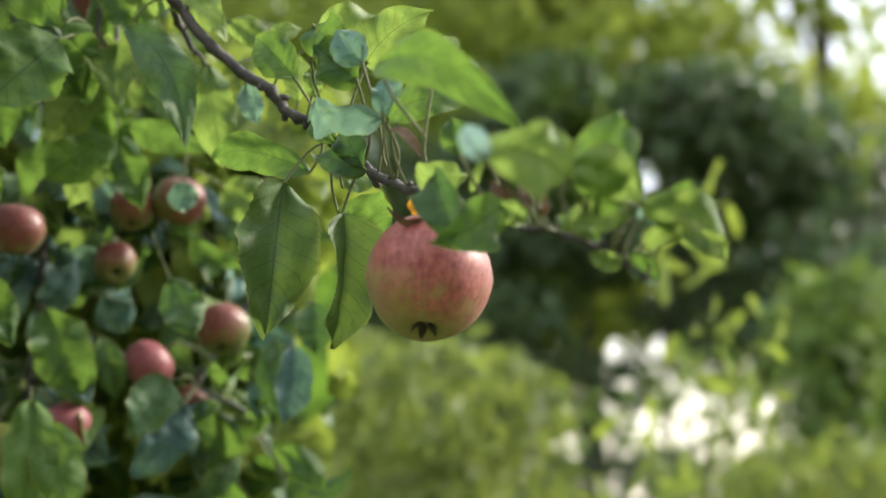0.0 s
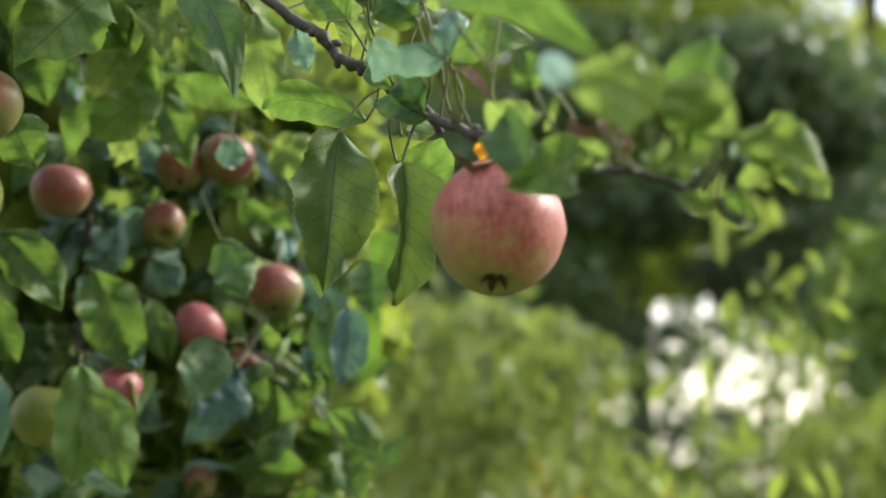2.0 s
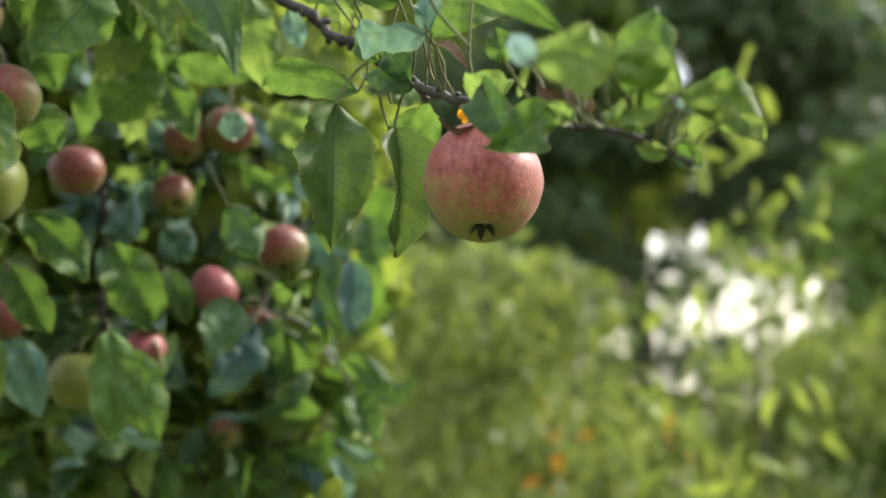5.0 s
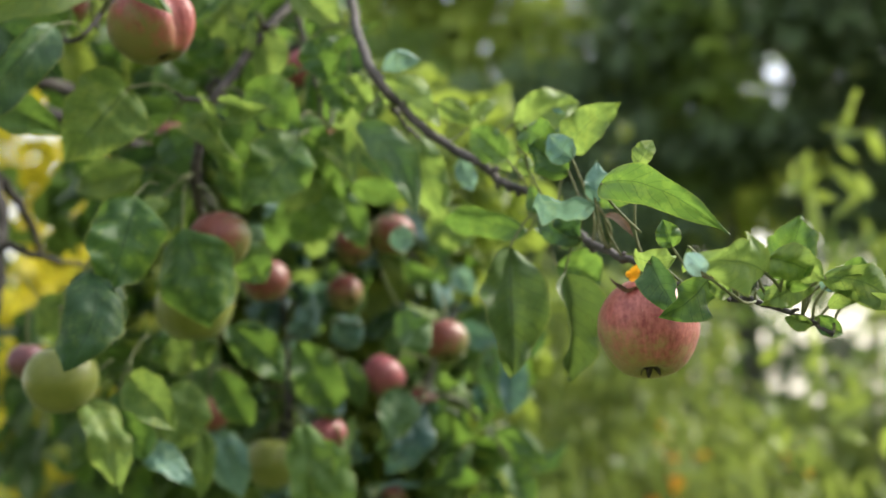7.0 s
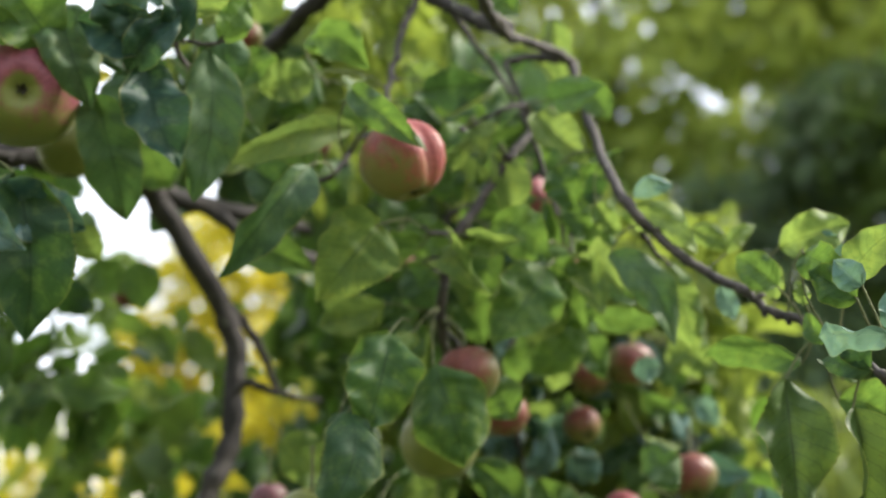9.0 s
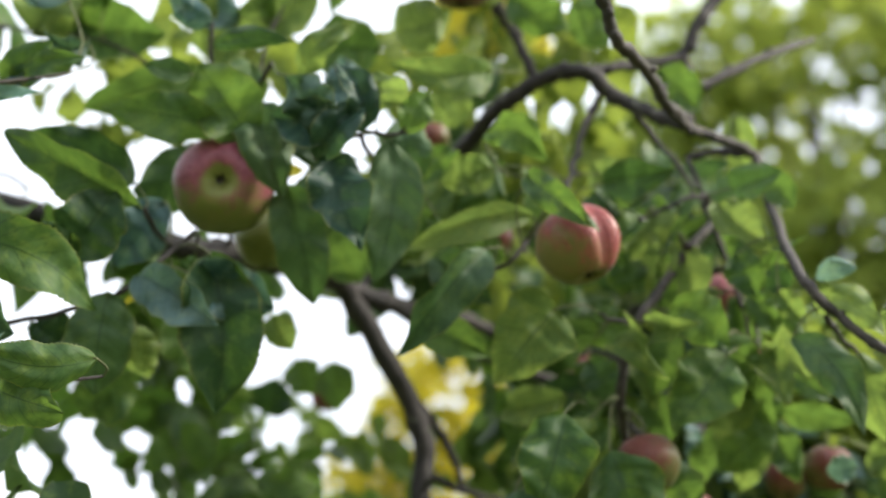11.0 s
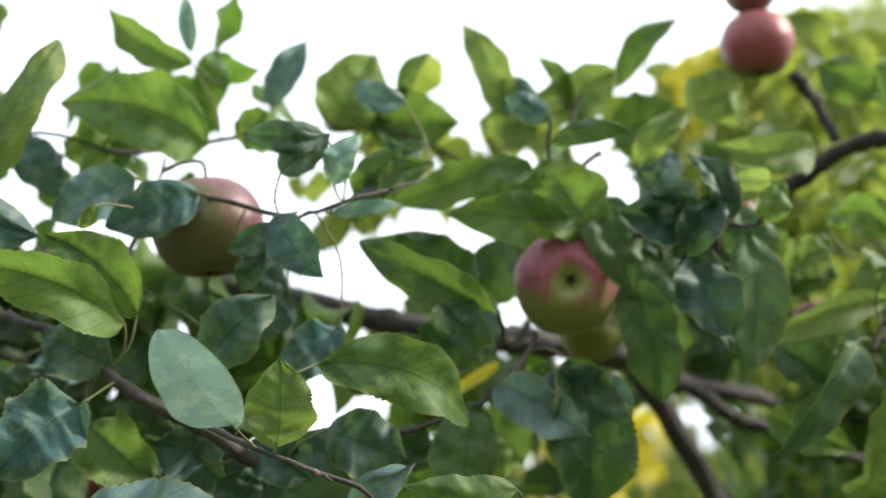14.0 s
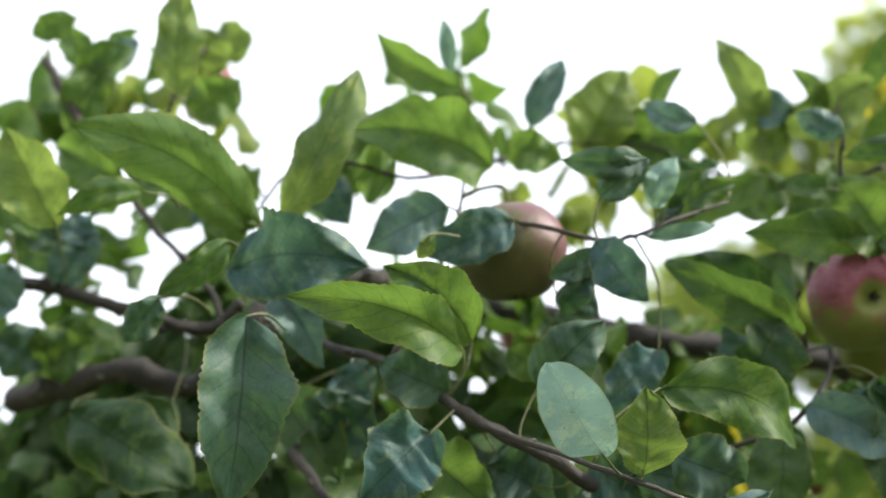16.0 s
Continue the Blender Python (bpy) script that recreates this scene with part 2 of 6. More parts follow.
SKIN = {
    "rosy": apple_material("skin_rosy", (0.21, 0.165, 0.05), (0.155, 0.155, 0.038), (0.15, 0.014, 0.024), (0.32, 0.090, 0.080), 0.40, 0.32, 0.42),
    # Half red, and darkened for the shade of the crown.
    "half": apple_material("skin_half", (0.085, 0.095, 0.022), (0.125, 0.12, 0.034), (0.090, 0.010, 0.014), (0.165, 0.040, 0.032), 0.08, 0.6, 0.18),
    "pink": apple_material("skin_pink", (0.14, 0.11, 0.045), (0.13, 0.11, 0.04), (0.15, 0.021, 0.040), (0.25, 0.066, 0.074), 0.36),
    "green": apple_material("skin_green", (0.082, 0.106, 0.015), (0.14, 0.152, 0.030), (0.28, 0.12, 0.06), (0.32, 0.19, 0.10), -0.62),
    # Red skin darkened to stand for shade deep in the crown.
    "red_in_shade": apple_material("skin_red_in_shade", (0.10, 0.10, 0.028), (0.12, 0.10, 0.03), (0.105, 0.015, 0.021), (0.18, 0.048, 0.044), 0.16),
    "crowned": apple_material("skin_crowned", (0.11, 0.135, 0.026), (0.16, 0.165, 0.038), (0.14, 0.018, 0.052), (0.24, 0.058, 0.095), 0.44, 0.85, 0.0),
}
SKIN["cleft"] = apple_material("skin_cleft", (0.11, 0.11, 0.026), (0.16, 0.14, 0.040), (0.155, 0.016, 0.029), (0.28, 0.062, 0.060), 0.40, 0.5, 0.42)
SKIN["dried"] = apple_material("skin_dried", (0.020, 0.016, 0.013), (0.030, 0.024, 0.018), (0.012, 0.009, 0.008), (0.026, 0.018, 0.014), 0.2)
# Dull: shade darkens this skin's colour, sky sheen turns its red to lilac.
SKIN["dull"] = apple_material("skin_dull_shade", (0.062, 0.062, 0.020), (0.085, 0.075, 0.028), (0.10, 0.030, 0.050), (0.16, 0.065, 0.085), 0.0, 0.6, 0.3)
CALYX, _n, _l, _p = nodes_of("calyx")
_p.inputs["Roughness"].default_value = 0.9
_l.new(mix_rgb(_n, _l, noise_tex(_n, _l, None, 40.0), (0.008, 0.006, 0.004), (0.04, 0.033, 0.018)), _p.inputs["Base Color"])


def ground_material():
    m, n, l, p = nodes_of("meadow")
    co = n.new("ShaderNodeTexCoord").outputs["Object"]
    col = mix_rgb(n, l, noise_tex(n, l, co, 0.5, 4), (0.045, 0.085, 0.018), (0.11, 0.15, 0.032))
    col = mix_rgb(n, l, noise_tex(n, l, co, 14.0, 5), col, (0.12, 0.12, 0.04))
    l.new(col, p.inputs["Base Color"])
    p.inputs["Roughness"].default_value = 0.9
    bump = n.new("ShaderNodeBump")
    bump.inputs["Strength"].default_value, bump.inputs["Distance"].default_value = 0.8, 0.05
    l.new(noise_tex(n, l, co, 40.0, 5), bump.inputs["Height"])
    l.new(bump.outputs[0], p.inputs["Normal"])
    return m


MEADOW = ground_material()


# ---- mesh helpers ----
def mesh_of(name, verts, faces, mats, uvs=None, slots=None, smooth=True):
    me = bpy.data.meshes.new(name)
    me.from_pydata(verts, [], faces)
    for m in mats:
        me.materials.append(m)
    if uvs is not None:
        layer = me.uv_layers.new(name="UVMap")
        idx = np.empty(len(me.loops), np.int32)
        me.loops.foreach_get("vertex_index", idx)
        layer.data.foreach_set("uv", np.asarray(uvs, np.float32)[idx].ravel())
    if slots is not None:
        me.polygons.foreach_set("material_index", np.asarray(slots, np.int32))
    if smooth:
        me.polygons.foreach_set("use_smooth", np.ones(len(me.polygons), bool))
    me.update()
    return me


def part(name, me, parent, label="", at=(0, 0, 0)):
    ob = new(name, me)
    ob.parent = parent
    ob.location = at
    return tagged(ob, label)


def glide(pts, n=6):
    """A smooth line through the points (Catmull-Rom)."""
    p = [np.array(q, float) for q in pts]
    p = [2 * p[0] - p[1]] + p + [2 * p[-1] - p[-2]]
    out = []
    for i in range(1, len(p) - 2):
        for k in range(n):
            s = k / n
            out.append(0.5 * (2 * p[i] + (p[i + 1] - p[i - 1]) * s + (2 * p[i - 1] - 5 * p[i] + 4 * p[i + 1] - p[i + 2]) * s**2 + (3 * p[i] - p[i - 1] - 3 * p[i + 1] + p[i + 2]) * s**3))
    return out + [p[-2]]


def tube(line, radii, sides=8, rough=0.0, seed=0):
    """Vertices and faces of a closed tube along a line."""
    verts, faces = [], []
    side = np.array((0.3, 0.5, 0.81))
    for i, c in enumerate(line):
        d = line[min(i + 1, len(line) - 1)] - line[max(i - 1, 0)]
        d = d / (np.linalg.norm(d) + 1e-9)
        side = side - d * (side @ d)
        side = side / (np.linalg.norm(side) + 1e-9)
        other = np.cross(d, side)
        for k in range(sides):
            a = 2 * math.pi * k / sides
            r = radii[i] * (1 + rough * noise.noise(Vector((i * 0.55 + seed, k * 0.9, seed * 1.7))))
            verts.append(tuple(c + r * (math.cos(a) * side + math.sin(a) * other)))
    for i in range(len(line) - 1):
        for k in range(sides):
            j = (k + 1) % sides
            faces.append((i * sides + k, i * sides + j, (i + 1) * sides + j, (i + 1) * sides + k))
    faces.append(tuple(reversed(range(sides))))
    faces.append(tuple(range((len(line) - 1) * sides, len(line) * sides)))
    return verts, faces


# ---- the apple tree's wood ----
TREE_AT = (-0.98, 1.02, 0.0)
apple_tree = tagged(new("apple_tree"), "old apple tree with grey-brown twigs, glossy green leaves and ripening fruit", "apple tree")
apple_tree.location = TREE_AT
bpy.context.view_layer.update()
LINES = []                    # every branch with its centre line, to hang leaves and fruit from


def branch(name, r0, r1, *pts, mat=None, rough=0.35, label=""):
    line = glide(pts, 8 if r0 > 0.0025 else 5)
    if 0.0015 < r0 < 0.02:               # small kinks from year to year
        line = [line[0]] + [q + 0.0022 * np.array(noise.noise_vector(Vector((i * 0.45, len(LINES) * 1.3, 0.5)))) for i, q in enumerate(line[1:-1])] + [line[-1]]
    radii = [r0 + (r1 - r0) * i / (len(line) - 1) for i in range(len(line))]
    if r0 > 0.0025:
        radii = [r * (1.25 if i % 11 == 7 else 1.0) for i, r in enumerate(radii)]
    v, f = tube(line, radii, 10 if r0 > 0.004 else 7, rough, len(LINES) * 3.1)
    o = np.array(line[0])
    rng = np.random.RandomState(len(LINES) + 3)
    if 0.0018 <= r0 < 0.007:             # short knobby spurs and bud scars
        for i in range(3, len(line) - 2, 5):
            if rng.rand() < 0.3:
                continue
            d = np.array(line[i + 1]) - np.array(line[i - 1])
            d = d / (np.linalg.norm(d) + 1e-9)
            out = np.cross(d, rng.normal(size=3))
            out = out / np.linalg.norm(out) * 0.8 + d * 0.5
            n, r = rng.uniform(0.001, 0.006), radii[i]
            sv, sf = tube([np.array(line[i]), np.array(line[i]) + out * (r + n * 0.4), np.array(line[i]) + out * (r + n * 0.8) + d * 0.001, np.array(line[i]) + out * (r + n)], [r * 0.8, r * 0.7, r * 0.6, r * 0.25], 6, 0.3, i)
            k = len(v)
            v = v + sv
            f = f + [tuple(q + k for q in x) for x in sf]
    me = mesh_of(name, [tuple(np.array(q) - o) for q in v], f, [mat or BARK])
    ob = part(name, me, apple_tree, label, tuple(o - np.array(TREE_AT)))
    LINES.append((ob, np.array(line), r0))
    return ob


def nearest_wood(p, thick=0.0):
    best = (9e9, None, None, None)
    for ob, line, r in LINES:
        if r < thick:
            continue
        d = np.linalg.norm(line - p, axis=1)
        k = int(d.argmin())
        if d[k] < best[0]:
            best = (float(d[k]), ob, line[k], line[0])
    return best


# ---- leaves ----
def blades(b, t, w, n, bend, sway, fold, seed, nu=48, nv=10, teeth=0.03, crumple=0.012):
    """Vertices of many ovate leaves with rounded base, pointed tip and finely toothed edge, from b to t, facing n: (leaf, vertex, xyz), and one leaf's faces and uv."""
    b, t, n = (np.asarray(q, float).reshape(-1, 3) for q in (b, t, n))
    w, bend, sway, fold, seed = (np.broadcast_to(np.asarray(q, float), len(b))[:, None, None] for q in (w, bend, sway, fold, seed))
    ax = t - b
    length = np.linalg.norm(ax, axis=1, keepdims=True)
    ax = ax / length
    n = n - ax * (n * ax).sum(1, keepdims=True)
    n = n / np.linalg.norm(n, axis=1, keepdims=True)
    y = np.cross(n, ax)
    length = length[:, :, None]
    u = np.linspace(0, 1, nu + 1)[None, :, None]
    v = np.linspace(-1, 1, nv + 1)[None, None, :]
    swing = lambda k, p=0.0: np.sin(seed * k + p)
    early, late = 0.58 + 0.10 * swing(1.9), min(0.78, 0.5 + teeth * 14) + 0.10 * swing(2.7)
    peak = early / (early + late)
    h = 0.5 * w * (np.clip(u, 1e-3, 1) / peak) ** early * (np.clip(1 - u, 1e-3, 1) / (1 - peak)) ** late
    h = h * (1 - min(0.35, teeth * 12) * np.clip((u - 0.78) / 0.22, 0, 1) ** 1.5)
    rim = h
    if nu > 20:
        saw = np.where(np.arange(nu + 1) % 2, 1.0, -1.0)[None, :, None]
        rim = h * (1 + (teeth * saw * (0.7 + 0.5 * np.sin(u * 31 + seed)) + (1.7 * np.sin(u * 13 + seed * 3.1 + 2.0 * v) + 1.3 * np.sin(u * 24 + seed * 1.3 - 3.0 * v)) * teeth * np.clip(w / 0.03, 0, 1)) * np.abs(v) ** 3)
    arch = 4 * u * (1 - u)
    side = np.where(v > 0, 1.0, -1.0)
    wave = np.sin(u * 6.1 + seed * 2.3) * np.cos(v * 1.7 + seed)
    curl = np.sin(u * 9.5 + seed * 1.7 + side * 1.1) + 0.45 * np.sin(u * 19 + seed * 2.9 - side)
    pucker = np.sin(u * 15 + v * 2.6 + seed * 4.1) * np.cos(u * 7.3 - v * 4.4 + seed * 1.3)
    off = 1.5 * bend * length * arch - (0.12 + 0.13 * swing(3.7)) * length * u**2.4
    off = off + fold * (1.8 + 1.1 * swing(5.1)) * np.abs(v) ** 1.2 * h
    off = off + 0.055 * w * wave * np.abs(v) + (0.15 + 0.08 * swing(0.9)) * min(1.0, 0.3 + teeth * 25) * w * curl * np.abs(v) ** 2.2 + crumple * w * pucker
    off = off + 0.9 * crumple * w * np.abs(np.sin(7 * math.pi * (u - 0.2 * np.abs(v)) + seed)) * np.abs(v) * (1.1 - np.abs(v)) * 4
    off = off + 0.95 * swing(2.1) * (u - 0.35) * v * h
    off = off - 0.6 * np.maximum(0.0, swing(4.3)) * h * np.maximum(0.0, np.abs(v) - 0.5) * 2.0
    across = v * rim * (1 - 0.12 * np.abs(fold) * np.abs(v)) + sway * length * arch + 0.07 * swing(7.3) * h
    p = b[:, None, None, :] + ax[:, None, None, :] * (u * length)[..., None] + y[:, None, None, :] * across[..., None] + n[:, None, None, :] * off[..., None]
    uvs = np.stack(np.broadcast_arrays(u[0], 0.5 + 0.5 * v[0]), -1).reshape(-1, 2)
    i, k = np.meshgrid(np.arange(nu), np.arange(nv), indexing="ij")
    a = (i * (nv + 1) + k).ravel()
    faces = np.stack((a, a + 1, a + nv + 2, a + nv + 1), 1)
    return p.reshape(len(b), -1, 3), faces, uvs


def mesh_of_quads(name, verts, faces, uvs, mat):
    """A smooth mesh from arrays of vertices, quads and a uv for each vertex."""
    me = bpy.data.meshes.new(name)
    me.vertices.add(len(verts))
    me.vertices.foreach_set("co", np.asarray(verts, np.float32).ravel())
    me.loops.add(faces.size)
    me.loops.foreach_set("vertex_index", faces.astype(np.int32).ravel())
    me.polygons.add(len(faces))
    me.polygons.foreach_set("loop_start", np.arange(0, faces.size, 4, dtype=np.int32))
    me.update(calc_edges=True)
    me.uv_layers.new(name="UVMap").data.foreach_set("uv", np.asarray(uvs, np.float32)[faces.ravel()].ravel())
    me.polygons.foreach_set("use_smooth", np.ones(len(faces), bool))
    me.materials.append(mat)
    me.validate()
    return me


LEAF_COUNT = [0]


def leaf(b, t, w, n, bend=0.06, sway=0.0, fold=0.25, tone="green", seed=0):
    LEAF_COUNT[0] += 1
    seed = seed or LEAF_COUNT[0] * 1.37
    verts, faces, uvs = blades(b, t, w, n, bend, sway, fold, seed, teeth=0.006 if tone == "bloom" else 0.03, crumple={"dark": 0.042, "blue": 0.042, "bloom": 0.012}.get(tone, 0.034))
    verts, faces, uvs = list(verts[0]), [tuple(f) for f in faces.tolist()], [tuple(q) for q in uvs.tolist()]
    slots = [0] * len(faces)
    b = np.array(b, float)
    dist, wood, place, root = nearest_wood(b)
    back = b - np.array(t, float)
    back = back / np.linalg.norm(back)
    reach = place - b
    end = place if dist < 0.075 else b + reach * (0.035 / dist)
    mid = (b + end) / 2 + back * 0.15 * np.linalg.norm(end - b)
    pv, pf = tube(glide((b + (np.array(t) - b) * 0.06, b, mid, end), 3), [0.00075] * 10, 5)
    faces = faces + [tuple(i + len(verts) for i in f) for f in pf]
    slots += [1] * len(pf)
    uvs = uvs + [(0.5, 0.3)] * len(pv)
    verts = list(verts) + [np.array(q) for q in pv]
    me = mesh_of("leaf", [tuple(q - b) for q in verts], faces, [LEAF[tone], STALK], uvs, slots)
    return part("leaf", me, wood, "", tuple(b - root))


def foliage(name, parent, mat, boxes, size, seed, label="", nu=6, nv=2, droop=0.5, shape=0.55):
    """Many joined leaves, strewn through ellipsoids (centre, radii, how many)."""
    rng = np.random.RandomState(seed)
    rows = []
    for c, r, count in boxes:
        for _ in range(count):
            d = rng.normal(size=3)
            d = d / np.linalg.norm(d) * rng.uniform(0.15, 1.0) ** 0.45
            p = np.array(c) + d * np.array(r)
            way = rng.normal(size=3) + np.array((0, 0, -droop))
            way = way / np.linalg.norm(way)
            s = size * rng.uniform(0.7, 1.25)
            nrm = rng.normal(size=3) + np.array((0, 0, 0.5))
            rows.append((*p, *(p + way * s), s * shape, *nrm, rng.uniform(-0.1, 0.15), rng.uniform(-0.08, 0.08), rng.uniform(0, 90)))
    q = np.array(rows)
    verts, faces, uvs = blades(q[:, 0:3], q[:, 3:6], q[:, 6], q[:, 7:10], q[:, 10], q[:, 11], 0.2, q[:, 12], nu, nv)
    count, each = verts.shape[:2]
    faces = (faces[None] + (np.arange(count) * each)[:, None, None]).reshape(-1, 4)
    me = mesh_of_quads(name, verts.reshape(-1, 3) - np.array(parent.location), faces, np.tile(uvs, (count, 1)), mat)
    ob = new(name, me)
    ob.parent = parent
    return tagged(ob, label, kind="stuff")


# ---- apples ----
def fruit_mesh(seed, ribs=0.03, squash=0.92, cleft=0.0):
    """A unit apple, radius 1, calyx at -z, stalk hollow at +z."""
    rings, seg = 26, 36
    verts, faces = [], []
    for i in range(rings + 1):
        a = math.pi * i / rings
        for k in range(seg):
            b = 2 * math.pi * k / seg
            r = max(0.0, math.sin(a)) ** 0.84
            z = math.cos(a) * squash
            z -= 0.30 * math.exp(-((r / 0.24) ** 2)) if z > 0 else 0
            z += 0.28 * math.exp(-((r / 0.31) ** 2)) if z < 0 else 0
            lobe = 1 + ribs * math.cos(5 * b + seed) * (1 - z) * 0.5 + 0.035 * noise.noise(Vector((math.cos(b) * 1.1 + seed, math.sin(b) * 1.1, z)))
            taper = 1 - 0.12 * max(0.0, -z) + 0.02 * z
            lobe *= 1 - cleft * math.exp(-(((b + 0.85 + math.pi) % (2 * math.pi) - math.pi) / 0.2) ** 2) * math.sin(a)
            verts.append((r * lobe * taper * math.cos(b), r * lobe * taper * math.sin(b), z))
    for i in range(rings):
        for k in range(seg):
            j = (k + 1) % seg
            faces.append((i * seg + k, (i + 1) * seg + k, (i + 1) * seg + j, i * seg + j))
    return verts, faces


def calyx_mesh():
    """Five dried sepals round a dark pit, at the foot of a unit apple."""
    verts, faces = [], []
    for s in range(5):
        a = 2 * math.pi * s / 5 + 0.3
        c, d = math.cos(a), math.sin(a)
        k = len(verts)
        for r, w, z in ((0.03, 0.04, -0.67), (0.10, 0.06, -0.73), (0.16, 0.04, -0.80), (0.17, 0.008, -0.87)):
            verts += [(r * c - w * d, r * d + w * c, z), (r * c + w * d, r * d - w * c, z), (r * c * 0.9, r * d * 0.9, z + 0.03)]
        for i in range(3):
            q = k + 3 * i
            faces += [(q, q + 1, q + 4, q + 3), (q + 1, q + 2, q + 5, q + 4), (q + 2, q, q + 3, q + 5)]
        faces += [(k + 9, k + 10, k + 11)]
    k = len(verts)
    for r, z in ((0.10, -0.672), (0.05, -0.665)):
        verts += [(r * math.cos(i * math.pi / 5), r * math.sin(i * math.pi / 5), z) for i in range(10)]
    verts.append((0, 0, -0.68))
    for i in range(10):
        j = (i + 1) % 10
        faces += [(k + i, k + j, k + 10 + j, k + 10 + i), (k + 10 + i, k + 10 + j, k + 20)]
    return mesh_of("calyx", verts, faces, [CALYX], smooth=False)


FRUIT = {}
CALYX_MESH = calyx_mesh()


def apple(at, across, foot, blush, kind, label, group="apples on the tree", stalk=True):
    """An apple of that width: foot is the way its calyx points, blush the side that has coloured."""
    if kind not in FRUIT:
        v, f = fruit_mesh(len(FRUIT) * 1.9, 0.03, 1.0 if kind == "rosy" else 0.92, 0.28 if kind == "cleft" else 0.0)
        FRUIT[kind] = mesh_of("fruit", v, f, [SKIN[kind]])
    at = Vector(at)
    z = -Vector(foot).normalized()
    x = Vector(blush)
    x = (x - z * x.dot(z)).normalized()
    m = Matrix((x, z.cross(x), z)).transposed()
    top = tagged(new("apple"), label, "apple", group)
    top.location = at
    r = across / 2
    for name, me in (("fruit", FRUIT[kind]), ("calyx", CALYX_MESH)):
        ob = new(name, me)
        ob.parent = top
        ob.matrix_basis = m.to_4x4() @ Matrix.Scale(r, 4)
        if name == "calyx":
            k = {"rosy": 1.2, "crowned": 0.62}.get(kind, 0.8)
            ob.matrix_basis = ob.matrix_basis @ Matrix.Diagonal((k, k, 1.09 if kind == "rosy" else 0.98, 1))
    if stalk:
        a = np.array(at + z * r * 0.55)
        b = np.array(at + z * (r * 0.95 + 0.008))
        dist, _, place, _ = nearest_wood(b)
        end = place if dist < 0.055 else b + np.array(z) * 0.02
        line = glide((a, b, (b + end) / 2 + np.array(z) * 0.003, end), 4)
        v, f = tube(line, [0.0013 + 0.0005 * (i > 9) for i in range(len(line))], 6)
        o = np.array(at)
        st = new("stem", mesh_of("stem", [tuple(np.array(q) - o) for q in v], f, [STALK]))
        st.parent = top
    return top


# ---- ground and far things ----
def ground():
    n, half = 60, 150.0
    verts, faces = [], []
    for i in range(n + 1):
        for k in range(n + 1):
            x, y = ((2 * i / n - 1) ** 3) * half, ((2 * k / n - 1) ** 3) * half
            verts.append((x, y, 0.06 * noise.noise(Vector((x * 0.4, y * 0.4, 0)))))
    for i in range(n):
        for k in range(n):
            a = i * (n + 1) + k
            faces.append((a, a + n + 1, a + n + 2, a + 1))
    return tagged(new("ground", mesh_of("ground", verts, faces, [MEADOW])), "uneven green meadow ground under the orchard", "ground", kind="structure")


ground()


def polar(dist, left, z):
    return (-math.sin(radians(left)) * dist, math.cos(radians(left)) * dist, z)


def far_tree(name, dist, left, height, spread, low, mat, count, size, seed, label, category, clumps=9, group="trees and bushes behind", stem=0.012, shape=0.55, droop=0.5):
    """A tree or bush with a tapered trunk, limbs and a crown of separate leaves in uneven clumps."""
    rng = np.random.RandomState(seed)
    x, y, _ = polar(dist, left, 0)
    top = tagged(new(name), label, category, group)
    top.location = (x, y, 0)
    v, f = tube(glide(((0, 0, -0.1), (0.05, 0.02, low * 0.6), (0, 0.08, low + (height - low) * 0.4), (0.06, 0, height * 0.9)), 5), [stem * height * (1.6 - i * 0.08) for i in range(16)], 8, 0.2, seed)
    tr = new("trunk", mesh_of("trunk", v, f, [BARK_DARK]))
    tr.parent = top
    boxes = []
    for i in range(clumps):
        a, s = rng.uniform(0, 6.28), rng.uniform(0.2, 0.8)
        z = low + (height - low) * (i + 0.5) / clumps
        wide = spread * (0.55 + 0.45 * math.sin(math.pi * min(0.97, (z - low) / (height - low) * 0.8 + 0.2)))
        c = np.array((x + s * wide * math.cos(a), y + s * wide * math.sin(a), z))
        boxes.append((c, (wide * 0.62, wide * 0.62, (height - low) / clumps * 1.1), count // clumps))
        v, f = tube(glide(((0, 0, max(0.1, z * 0.7)), tuple((c - (x, y, 0)) * (0.5, 0.5, 0.9)), tuple(c - (x, y, 0))), 4), [stem * 0.3 * height * (1 - i * 0.09) for i in range(9)], 6)
        li = new("limb", mesh_of("limb", v, f, [BARK_DARK]))
        li.parent = top
    foliage("crown", top, FILL[mat], boxes, size, seed, nu=4, nv=2, shape=shape, droop=droop)
    return top


BUSH, TREE = "sunlit bush of drooping yellow-green leaves, blurred behind the apple tree", "tall tree with a loose green crown behind the orchard"
slim = dict(stem=0.004, shape=0.3, droop=1.6)
far_tree("bush", 4.2, -18, 1.95, 0.9, 0.3, "olive", 4600, 0.085, 21, BUSH, "bush", **slim)
far_tree("bush", 3.6, 5, 1.95, 0.9, 0.3, "olive", 4600, 0.085, 22, BUSH, "bush", **slim)
far_tree("bush", 4.8, 12, 2.2, 1.2, 0.3, "olive", 4600, 0.085, 23, BUSH, "bush", **slim)
far_tree("bush", 4.6, -6, 1.58, 0.9, 0.3, "olive", 4000, 0.085, 24, BUSH, "bush", **slim)
far_tree("bush", 5.0, 24, 2.5, 1.3, 0.3, "olive", 4600, 0.085, 25, BUSH, "bush", **slim)
far_tree("bush", 6.5, -5.5, 2.5, 0.8, 1.0, "mid", 300, 0.12, 30, "loose bush with gaps of bright sky between its leaves", "bush", **slim)
